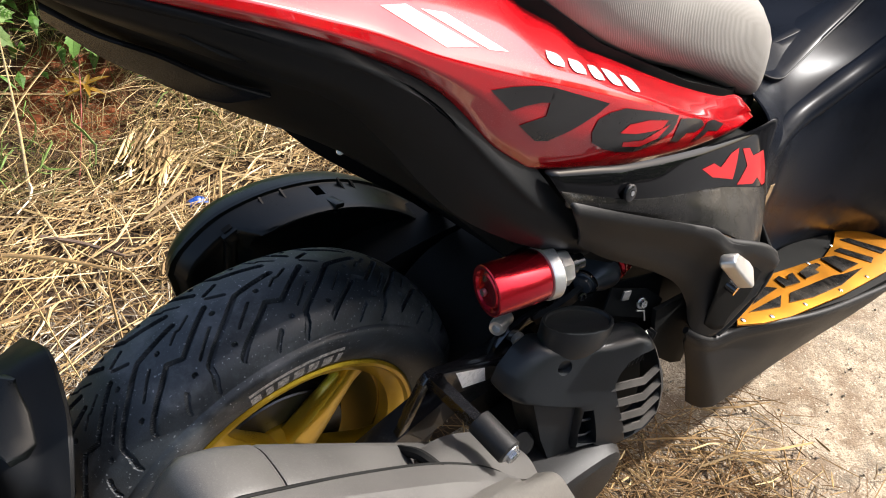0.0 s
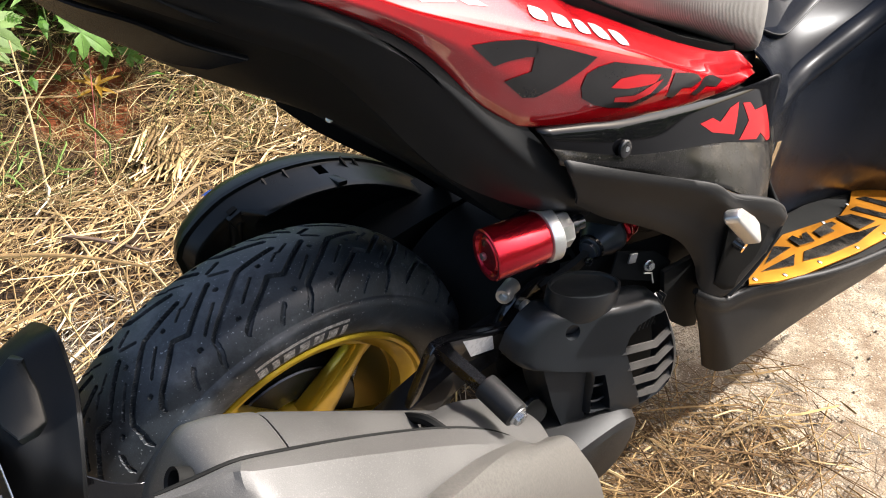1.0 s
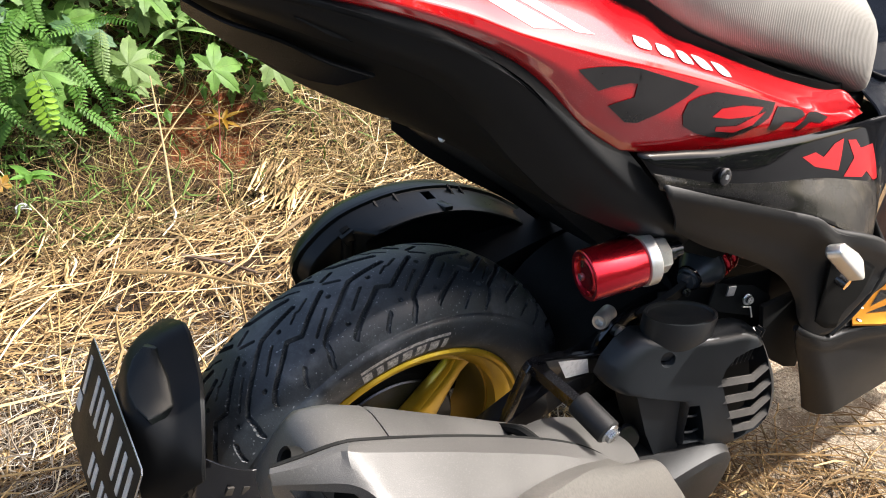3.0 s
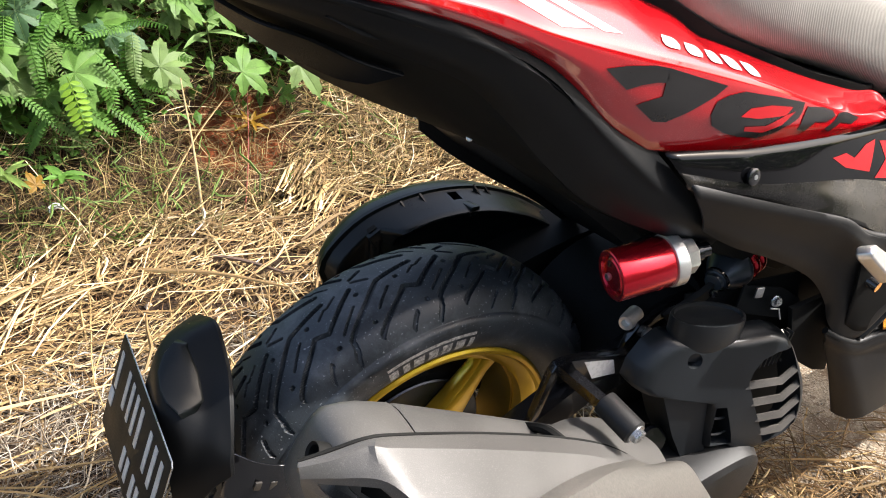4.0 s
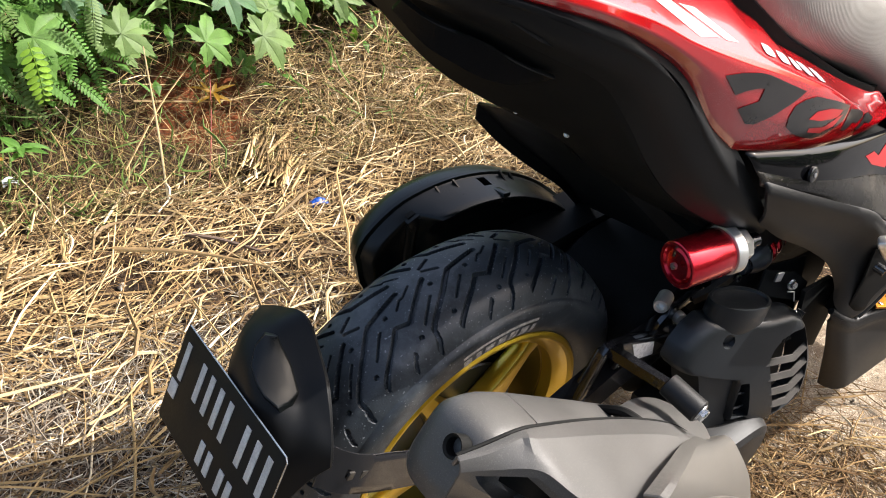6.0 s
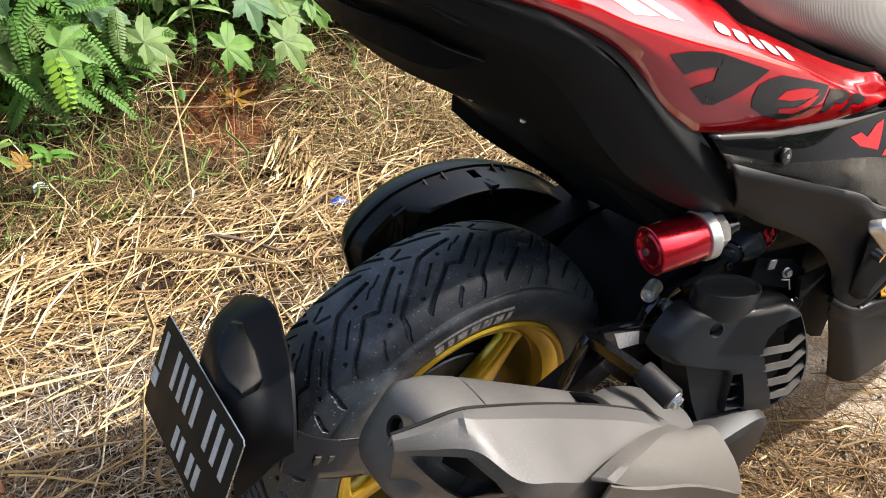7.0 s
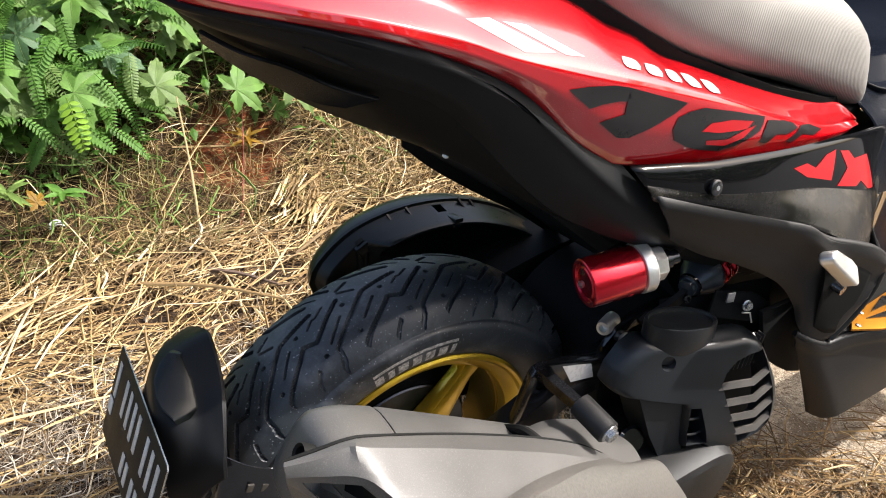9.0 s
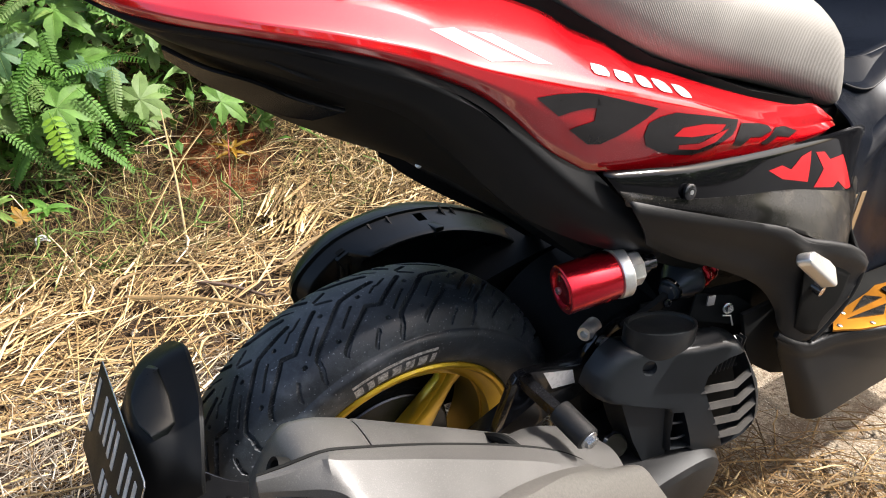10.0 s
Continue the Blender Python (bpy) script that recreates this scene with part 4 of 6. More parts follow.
part("footrest_pocket", sheet([[(0.500, -0.236, 0.565), (0.55, -0.246, 0.555), (0.59, -0.250, 0.535)], [(0.51, -0.238, 0.51), (0.545, -0.243, 0.495), (0.585, -0.2495, 0.49)], [(0.525, -0.234, 0.455), (0.545, -0.240, 0.44), (0.565, -0.243, 0.435)]], 16, 12, 0.003), INNER, trim, "dark footrest pocket", 60)
peg = part("footrest", slab([(-0.040, -0.008), (-0.034, -0.012), (0.0, -0.013), (0.036, -0.014), (0.042, -0.009), (0.034, 0.013), (0.016, 0.015), (-0.028, 0.009), (-0.038, 0.002)], 0.020, axes((0.488, -0.250, 0.576), (0.30, -0.80, 0.52), (0.067, -0.006, -0.063)), 0.004, 3), ALU, scooter, "bare aluminium folding footrest")
part("peg_pivot", tube([(0.525, -0.238, 0.530), (0.527, -0.256, 0.528)], 0.008, 12), DARKMETAL, peg)

part("body_side", sheet([[(0.600, -0.243, 0.565), (0.66, -0.190, 0.560), (0.73, -0.150, 0.570)], [(0.598, -0.238, 0.50), (0.66, -0.188, 0.49), (0.73, -0.152, 0.49)], [(0.560, -0.236, 0.425), (0.66, -0.190, 0.405), (0.73, -0.155, 0.39)]], 20, 16, 0.004), INNER, scooter, "black body side behind the footrest", 60)
part("stand_bracket", slab([(0.465, 0.47), (0.50, 0.38), (0.535, 0.345), (0.575, 0.315), (0.61, 0.30), (0.60, 0.43), (0.54, 0.47)], 0.008, Matrix(((1, 0, 0, 0), (0, 0, -1, -0.185), (0, 1, 0, 0), (0, 0, 0, 1))), 0.002), INNER, scooter, "black bracket behind the skirt")

# skirt, floor and gold footboard plate
S_TOP = [(0.507, -0.222, 0.438), (0.53, -0.234, 0.424), (0.568, -0.241, 0.408), (0.614, -0.250, 0.414), (0.776, -0.283, 0.394), (0.95, -0.290, 0.362), (1.13, -0.288, 0.330), (1.32, -0.26, 0.30)]
S_LOW = [(0.606, -0.228, 0.252), (0.614, -0.244, 0.249), (0.630, -0.253, 0.249), (0.65, -0.257, 0.253), (0.79, -0.260, 0.265), (0.93, -0.260, 0.261), (1.13, -0.255, 0.238), (1.32, -0.235, 0.212)]
part("side_skirt", sheet([S_TOP, between(S_TOP, S_LOW, 0.06, 0.002), between(S_TOP, S_LOW, 0.14, -0.002), between(S_TOP, S_LOW, 0.5, 0.001), S_LOW], 70, 18, 0.006), TRIM, scooter, "textured dark grey side skirt", 60)
part("skirt_line", tube([(x + 0.004, y - 0.0012, z) for x, y, z in between(S_TOP, S_LOW, 0.17)[4:]], 0.0012, 6, 50), INNER, scooter, "dark moulded line")
part("skirt_edge", tube([(x, y - 0.001, z + 0.002) for x, y, z in S_TOP], 0.0052, 10, 60), TRIM, scooter)
FLOOR = Matrix(((1, 0, 0, 0.6), (0, 1, 0, 0), (-0.18, 0, 1, 0.428), (0, 0, 0, 1)))
part("footboard", slab([(-0.05, -0.235), (0.10, -0.268), (0.34, -0.284), (0.55, -0.278), (0.72, -0.25), (0.72, -0.10), (0.50, -0.12), (0.2, -0.15), (-0.02, -0.17)], -0.03, FLOOR @ Matrix.Translation((0, 0, -0.004)), 0.003), INNER, scooter, "black plastic footboard")
gold = part("footboard_plate", slab([(-0.004, -0.252), (0.050, -0.266), (0.122, -0.274), (0.308, -0.276), (0.518, -0.268), (0.661, -0.236), (0.690, -0.200), (0.640, -0.150), (0.570, -0.138), (0.500, -0.167), (0.412, -0.190), (0.207, -0.187), (0.167, -0.198), (0.037, -0.225)], 0.004, FLOOR, 0.001),
            GOLDPLATE, scooter, "gold anodised footboard plate with black inlays")


def inlay(outline, lift=0.004):
    part("plate_inlay", slab(outline, 0.0025, FLOOR @ Matrix.Translation((0, 0, lift)), 0.0006), DUSTY, gold, "black rubber inlay")


inlay([(0.075, -0.231), (0.146, -0.205), (0.176, -0.219)])
inlay([(0.047, -0.241), (0.162, -0.234), (0.125, -0.253)])
inlay([(0.188, -0.236), (0.345, -0.235), (0.385, -0.240), (0.466, -0.243), (0.340, -0.259), (0.229, -0.260), (0.157, -0.252)])
inlay([(0.386, -0.193), (0.435, -0.199), (0.464, -0.233), (0.388, -0.236)], 0.006)
inlay([(0.530, -0.165), (0.562, -0.169), (0.622, -0.225), (0.587, -0.230)])
inlay([(0.460, -0.186), (0.490, -0.184), (0.539, -0.232), (0.512, -0.240)])
inlay([(0.197, -0.202), (0.215, -0.199), (0.222, -0.214), (0.240, -0.203), (0.258, -0.202), (0.243, -0.226), (0.195, -0.223)], 0.006)
inlay([(0.276, -0.206), (0.330, -0.199), (0.355, -0.200), (0.357, -0.208), (0.325, -0.212), (0.325, -0.221), (0.273, -0.222)], 0.006)
for x, y in ((0.017, -0.249), (0.082, -0.262), (0.187, -0.265), (0.317, -0.267), (0.438, -0.263), (0.340, -0.193), (0.478, -0.171), (0.057, -0.227)):
    part("plate_screw", lathe([(0.004, 0), (0.004, 0.0015), (0.002, 0.0025)], FLOOR @ Matrix.Translation((x, y, 0.004)), 12), STEEL, gold)

# centre tunnel and leg shield ahead of the seat
TUN = [
    [(0.70, 0.0, 0.735), (0.80, 0.0, 0.715), (0.92, 0.0, 0.705), (1.10, 0.0, 0.76), (1.30, 0.0, 0.93), (1.42, 0.0, 1.08)],
    [(0.71, -0.085, 0.690), (0.78, -0.072, 0.668), (0.88, -0.064, 0.662), (1.06, -0.085, 0.715), (1.25, -0.13, 0.88), (1.38, -0.17, 1.04)],
    [(0.71, -0.120, 0.670), (0.78, -0.100, 0.645), (0.87, -0.090, 0.632), (1.04, -0.110, 0.675), (1.22, -0.16, 0.83), (1.36, -0.22, 1.0)],
    [(0.70, -0.135, 0.648), (0.77, -0.130, 0.610), (0.86, -0.112, 0.585), (1.02, -0.122, 0.61), (1.20, -0.18, 0.74), (1.36, -0.25, 0.88)],
    [(0.66, -0.165, 0.560), (0.74, -0.150, 0.500), (0.84, -0.128, 0.455), (1.00, -0.130, 0.42), (1.20, -0.17, 0.42), (1.36, -0.24, 0.48)],
    [(0.62, -0.175, 0.430), (0.72, -0.160, 0.400), (0.86, -0.140, 0.375), (1.02, -0.128, 0.345), (1.20, -0.14, 0.31), (1.34, -0.2, 0.29)],
]
for flip in (False, True):
    rows = [[(x, y * (2.4 if flip else 1.0), z + (0.05 * k / 5 if flip and k < 4 else 0)) for x, y, z in r] for k, r in enumerate(TUN)]
    part("leg_shield", sheet(rows, 60, 40, 0.004, mirror=flip), SATIN, scooter, "satin black inner leg shield", 60)
LID = [(0.784, -0.048, 0.694), (0.808, -0.056, 0.685), (0.835, -0.058, 0.680), (0.866, -0.054, 0.682), (0.979, -0.034, 0.713), (1.084, -0.024, 0.758), (1.19, -0.020, 0.83)]
part("glove_lid", sheet([LID, [(x, y * 0.8, z + 0.004) for x, y, z in LID], [(x, 0.0, z + 0.008) for x, y, z in LID], [(x, -y, z) for x, y, z in LID]], 36, 16, 0.008), SATIN, scooter, "satin dark lid ahead of the seat", 60)
part("lid_edge", tube([(x, y - 0.001, z + 0.001) for x, y, z in LID], 0.0015, 8, 40), TRIM, scooter, "thin lid edge, paler than the lid")
part("tunnel_shoulder", tube([(0.715, -0.130, 0.600), (0.760, -0.118, 0.610), (0.860, -0.092, 0.622), (0.960, -0.092, 0.655), (1.06, -0.100, 0.700), (1.20, -0.145, 0.82), (1.34, -0.20, 0.97)], [0.016, 0.020, 0.022, 0.022, 0.022, 0.024, 0.026], 20, 60), SATIN, scooter, "rounded shoulder of the leg shield", 60)
for k in range(2):
    x = 0.705 + 0.022 * k
    part("decal", sheet([[(x, -0.158, 0.575), (x + 0.014, -0.157, 0.573)], [(x - 0.012, -0.163, 0.50), (x + 0.002, -0.162, 0.498)]], 4, 8, 0.001), TAN, scooter, "tan side stripe")

# remote reservoir of the shock
RES = axes((0.165, -0.146, 0.594), (1.0, -0.20, 0.12))
res = part("shock_reservoir", lathe([(0.006, 0.004), (0.014, 0.0035), (0.0185, 0.0015), (0.022, 0.0045), (0.0245, 0.0008), (0.0285, 0.0), (0.0300, 0.0012), (0.0300, 0.066), (0.0285, 0.068)], RES, 64), ANOD, scooter, "red anodised shock reservoir")
part("reservoir_collar", lathe([(0.0285, 0.068), (0.0312, 0.069), (0.0318, 0.071), (0.0318, 0.082), (0.030, 0.084), (0.020, 0.085)], RES, 64), ALU, res, "machined aluminium collar")
part("reservoir_nut", lathe([(0.0215, 0.085), (0.0225, 0.087), (0.0225, 0.100), (0.0205, 0.103)], RES, 8), ALU, res, "machined aluminium nut")
part("valve", lathe([(0.0045, 0.001), (0.0045, 0.005), (0.003, 0.0062)], RES @ Matrix.Translation((0, 0, -0.0065)), 16), STEEL, res)
part("hose_fitting", lathe([(0.010, 0.103), (0.012, 0.105), (0.012, 0.114), (0.009, 0.116), (0.009, 0.125)], RES, 12), DARKMETAL, res)
part("reservoir_mark", sheet([[RES @ Vector((0.0302 * math.cos(a), 0.0302 * math.sin(a), 0.048)) for a in (2.05, 2.3, 2.55, 2.8)], [RES @ Vector((0.0302 * math.cos(a), 0.0302 * math.sin(a), 0.052)) for a in (2.05, 2.3, 2.55, 2.8)]], 12, 3, 0.0003), REDPRINT, res)
part("reservoir_bracket", slab([(-0.012, -0.005), (0.012, -0.005), (0.010, 0.07), (-0.010, 0.07)], 0.004, axes((0.237, -0.128, 0.610), (0.1, -1, 0), (1, 0, 0)) @ Matrix.Rotation(math.pi / 2, 4, "Z"), 0.001), DARKMETAL, scooter, "black steel bracket")

# shock absorber with red spring
SH = axes((0.386, -0.119, 0.491), (0.20, 0.05, 0.035))
shock = part("shock_absorber", lathe([(0.008, -0.002), (0.0125, 0.0), (0.0130, 0.006), (0.0160, 0.008), (0.0180, 0.014), (0.0230, 0.022), (0.0290, 0.032), (0.0315, 0.040), (0.0325, 0.043), (0.0325, 0.048), (0.0300, 0.051), (0.014, 0.052), (0.014, 0.24)], SH, 48), SHOCK, scooter, "smooth dark grey tapered shock absorber cap", 50)
part("shock_ring", lathe([(0.0165, 0.0065), (0.0185, 0.0075), (0.0185, 0.0115), (0.0168, 0.0125)], SH, 40, False), DARKMETAL, shock)
coil = [SH @ Vector((0.026 * math.cos(a), 0.026 * math.sin(a), 0.058 + 0.0027 * a)) for a in np.linspace(0, 2 * math.pi * 7, 200)]
part("spring", tube(coil, 0.0075, 10), ANOD, shock, "red coil spring")
part("shock_link", loft([[(x + 0.006 * u, y + 0.004 * w, z + 0.008 * v) for u, v, w in ((-1, 0.7, -1), (0.6, -1, -1), (1, -0.7, 1), (-0.6, 1, 1))] for x, y, z in ((0.398, -0.120, 0.492), (0.372, -0.118, 0.474), (0.345, -0.112, 0.457), (0.325, -0.104, 0.446))]), TRIM, shock, "flat grey steel shock link", 20)
part("link_bolt", lathe([(0.0055, 0.0), (0.0060, 0.001), (0.0060, 0.005), (0.0035, 0.0055), (0.0030, 0.002)], axes((0.384, -0.124, 0.479), (-0.2, -0.95, 0.3)), 18), DARKMETAL, shock)

# engine cover with cooling slots
CASE_OUT = [(0.222, 0.418), (0.231, 0.440), (0.250, 0.462), (0.270, 0.474), (0.301, 0.470), (0.372, 0.459), (0.424, 0.456), (0.446, 0.447), (0.458, 0.432), (0.468, 0.410), (0.488, 0.370), (0.495, 0.345), (0.497, 0.315), (0.488, 0.298), (0.466, 0.284), (0.433, 0.273), (0.406, 0.271),
            (0.373, 0.284), (0.362, 0.295), (0.328, 0.298), (0.326, 0.376), (0.268, 0.394), (0.230, 0.406)]


def case_y(x, z):
    """The cover's outer face: it leans out towards its foot and its front, and turns in at the rim."""
    dome = max(0.0, 1 - ((x - 0.36) / 0.17) ** 2) * max(0.0, 1 - ((z - 0.385) / 0.13) ** 2)
    return -0.176 - 0.20 * (x - 0.295) + 0.22 * (z - 0.447) + 6 * max(0.0, x - 0.46) ** 2 - 0.016 * dome


def case_ring(d, grow):
    c = np.array([0.37, 0.38])
    out = []
    for a, b in zip(CASE_OUT, CASE_OUT[1:] + CASE_OUT[:1]):
        for f in (0.08, 0.5, 0.92):
            x, z = c + (np.array(a) + (np.array(b) - np.array(a)) * f - c) * grow
            out.append((x, case_y(x, z) + d, z))
    return out


def carved(body, cutters):
    """body less the cutters, by exact boolean."""
    me = bpy.data.meshes.new("body")
    body.to_mesh(me)
    ob = new("body", me)
    tools = []
    for c in cutters:
        bmesh.ops.recalc_face_normals(c, faces=c.faces)
        cm = bpy.data.meshes.new("tool")
        c.to_mesh(cm)
        c.free()
        tool = new("tool", cm)
        tools.append(tool)
        md = ob.modifiers.new("cut", "BOOLEAN")
        md.operation, md.solver, md.object = "DIFFERENCE", "EXACT", tool
    bpy.context.view_layer.update()
    done = bpy.data.meshes.new_from_object(ob.evaluated_get(bpy.context.evaluated_depsgraph_get()))
    body.clear()
    body.from_mesh(done)
    for o in (ob, *tools):
        bpy.data.objects.remove(o)
    return body


def slot(points, depth=0.06):
    """A cutter along y through an outline in x, z, ending inside the cover."""
    return loft([[(x, -0.30, z) for x, z in points], [(x, case_y(x, z) + depth, z) for x, z in points]])


SLAT_LOW = [[(0.357, 0.387), (0.381, 0.389), (0.433, 0.383), (0.463, 0.393)], [(0.373, 0.358), (0.391, 0.360), (0.438, 0.355), (0.472, 0.366)], [(0.385, 0.330), (0.403, 0.331), (0.442, 0.327), (0.478, 0.339)], [(0.395, 0.303), (0.417, 0.303), (0.447, 0.301), (0.478, 0.313)]]
cuts = [slot([(0.387, 0.412), (0.402, 0.425), (0.425, 0.4305), (0.450, 0.431), (0.457, 0.415), (0.462, 0.396), (0.471, 0.370), (0.477, 0.345), (0.477, 0.318), (0.473, 0.300), (0.451, 0.290), (0.421, 0.285), (0.414, 0.307), (0.402, 0.336), (0.390, 0.366), (0.380, 0.396)]),
        slot([(0.333, 0.370), (0.349, 0.367), (0.362, 0.321), (0.366, 0.302), (0.333, 0.306), (0.331, 0.332)], 0.07)]
cuts.append(loft([[(0.299 + 0.0112 * math.cos(a), -0.26, 0.444 + 0.0112 * math.sin(a)) for a in np.linspace(0, 2 * np.pi, 24, endpoint=False)], [(0.299 + 0.0102 * math.cos(a), -0.160, 0.444 + 0.0102 * math.sin(a)) for a in np.linspace(0, 2 * np.pi, 24, endpoint=False)]]))
case_body = loft([case_ring(0.038, 0.97), case_ring(0.034, 1.0), case_ring(0.020, 1.0), case_ring(0.011, 0.985), case_ring(0.005, 0.955), case_ring(0.001, 0.91), case_ring(0.0, 0.85), case_ring(0.0, 0.70), case_ring(0.0, 0.45), case_ring(0.0, 0.15)])
bmesh.ops.triangulate(case_body, faces=[f for f in case_body.faces if len(f.verts) > 4])
bmesh.ops.recalc_face_normals(case_body, faces=case_body.faces)
case = part("engine_cover", carved(case_body, cuts), CASE, scooter, "matte black engine cooling cover with slots", 42)
part("cover_collar", loft([[(0.335 + 0.056 * s * math.cos(a) - 0.010 * math.sin(a), -0.163 + 0.032 * f * math.sin(a), z - 0.010 * s * math.cos(a)) for a in np.linspace(0, 2 * np.pi, 48, endpoint=False)] for s, f, z in ((1.08, 0.86, 0.430), (1.06, 0.94, 0.442), (1.03, 0.98, 0.450), (1.01, 1.0, 0.458), (1.0, 1.0, 0.467), (1.0, 1.0, 0.485), (0.98, 0.97, 0.4890), (0.90, 0.88, 0.4890), (0.87, 0.84, 0.485), (0.2, 0.2, 0.483))]), CASE, case, "", 50)
part("cover_plug", lathe([(0.009, 0.0), (0.009, 0.002)], axes((0.299, -0.166, 0.444), (0, -1, 0.2)), 20), STEEL, case, "bare metal behind the hole")
# slats are coloured paler than the cover, for sunlight and dust together
for low in SLAT_LOW:
    row = []
    for (x, z), h, f in zip([(low[0][0] + 0.006, low[0][1] + 0.001)] + low[1:], (0.006, 0.0125, 0.0125, 0.011), (0.003, -0.002, -0.003, 0.0)):
        y = case_y(x, z)
        row.append([(x, y + f, z), (x, y + f + 0.0055, z + h * 0.60), (x, y + f + 0.008, z + h * 0.60), (x, y + f + 0.003, z - 0.0016)])
    part("slat", loft(row), SLAT, case, "dusty slat, coloured paler for the sun on it", 20)
for k in range(12):
    x = 0.384 + 0.0075 * k
    part("radiator_fin", block((0.0018, 0.012, 0.05), pose(x, case_y(x, 0.41) + 0.030, 0.412, 0, 8, 0), 0.0003), SLAT, case)
part("fan_back", block((0.19, 0.004, 0.24), pose(0.440, -0.150, 0.36, -12, 0, -11), 0.001), INNER, case, "dark radiator core")
part("cover_pillar", loft([[(x, case_y(x, z) + d, z) for x, z in ((0.262, 0.400), (0.330, 0.380), (0.334, 0.285), (0.300, 0.285), (0.280, 0.33))] for d in (0.009, 0.06)]), CASE, case, "", 20)
for z in (0.345, 0.318):
    part("cover_rib", tube([(0.332, case_y(0.332, z) + 0.012, z), (0.350, case_y(0.35, z) + 0.010, z - 0.003), (0.366, case_y(0.366, z) + 0.012, z - 0.002)], 0.0022, 6, 8), CASE, case)
part("lower_case", loft([[(0.345 + (x - 0.345) * g, y, 0.235 + (z - 0.235) * g) for x, z in smooth_line([(0.265, 0.285), (0.33, 0.292), (0.40, 0.288), (0.425, 0.25), (0.40, 0.185), (0.34, 0.165), (0.28, 0.20), (0.265, 0.285)], 29)[:-1]] for y, g in ((-0.255, 0.75), (-0.250, 0.90), (-0.238, 0.98), (-0.22, 1.0), (-0.10, 1.0))]), TRIM, scooter, "grey engine case", 30)
part("engine_block", loft([[(0.38 + r * math.cos(a), y, 0.33 + r * 0.9 * math.sin(a)) for a in np.linspace(0, 2 * np.pi, 30, endpoint=False)] for y, r in ((-0.09, 0.10), (-0.07, 0.125), (0.10, 0.13), (0.12, 0.10))]), INNER, scooter, "black engine block")

part("cylinder", loft([[(x, -0.03 + 0.085 * math.cos(a), z + 0.10 * math.sin(a)) for a in np.linspace(0, 2 * np.pi, 24, endpoint=False)] for x, z in ((0.42, 0.36), (0.56, 0.36), (0.70, 0.36), (0.72, 0.36))]), INNER, scooter, "black engine cylinder", 40)
part("engine_mount", loft([[(x, y, z) for x, z in ((0.47, 0.30), (0.50, 0.24), (0.60, 0.215), (0.72, 0.22), (0.74, 0.46), (0.56, 0.50), (0.47, 0.46))] for y in (-0.10, 0.12)]), INNER, scooter, "black engine mount", 30)
part("belt_case", loft([[(x, y, z) for x, z in smooth_line([(0.0, 0.24), (0.02, 0.33), (0.2, 0.40), (0.42, 0.44), (0.56, 0.40), (0.58, 0.28), (0.45, 0.18), (0.2, 0.18), (0.0, 0.24)], 33)[:-1]] for y in (0.12, 0.205)]), INNER, scooter, "black belt case", 40)
# bolts and small fittings behind the cover
for at, ax, r, ln in (((0.298, -0.078, 0.443), (-1, -0.45, 0.12), 0.0115, 0.034), ((0.298, -0.106, 0.428), (-0.6, -1, 0.3), 0.0095, 0.014), ((0.300, -0.135, 0.448), (-0.2, -1, 0.15), 0.006, 0.008)):
    b = part("bolt", lathe([(r, 0), (r, ln * 0.8), (r * 0.85, ln), (r * 0.5, ln), (r * 0.45, ln * 0.7)], axes(at, ax), 24), ALU, scooter, "steel bolt")
for at in ((0.436, -0.155, 0.465), (0.452, -0.175, 0.476)):
    part("bolt", hex_bolt(at, (-0.2, -0.9, 0.3), 0.006, 0.006), STEEL, scooter, "small steel bolt")
part("mount_plate", slab([(-0.05, -0.02), (0.05, -0.02), (0.055, 0.01), (0.02, 0.022), (-0.045, 0.018)], 0.004, axes((0.452, -0.160, 0.466), (-0.15, -0.9, 0.35), (0.3, 0, 1)) @ Matrix.Rotation(-math.pi / 2, 4, "Z"), 0.001), INNER, scooter, "black mounting plate")
part("cable_clip", block((0.012, 0.003, 0.016), pose(0.427, -0.163, 0.491, 0, 0, -15), 0.0008), STEEL, scooter, "bare metal cable clip")
part("cover_tab", slab([(0, 0), (0.022, 0.004), (0.018, -0.008), (0.004, -0.010)], 0.002, axes((0.450, -0.196, 0.445), (-0.1, -0.8, 0.6), (1, 0, 0)) @ Matrix.Rotation(-math.pi / 2, 4, "Z"), 0.0005), ALU, scooter, "worn bare metal tab")
part("hose_clip", tube([(0.440, -0.178, 0.470), (0.452, -0.182, 0.468), (0.456, -0.186, 0.452)], 0.0012, 6), ALU, scooter, "thin bare wire clip")
part("drain_bolt", lathe([(0.004, -0.012), (0.018, -0.010), (0.020, 0), (0.017, 0.004)], axes((0.267, -0.182, 0.314), (-0.2, -1, 0.5)), 28), DARKMETAL, scooter, "dark round cap")
hanger = part("muffler_hanger", slab([(0.100, 0.335), (0.111, 0.333), (0.143, 0.428), (0.150, 0.433), (0.190, 0.425), (0.320, 0.385), (0.322, 0.397), (0.192, 0.438), (0.150, 0.446), (0.138, 0.444), (0.131, 0.434)], 0.012, Matrix(((1, 0, 0, 0), (0, 0, -1, -0.102), (0, 1, 0, 0), (0, 0, 0, 1))), 0.002), DARKMETAL, scooter, "thin gloss black steel muffler hanger")
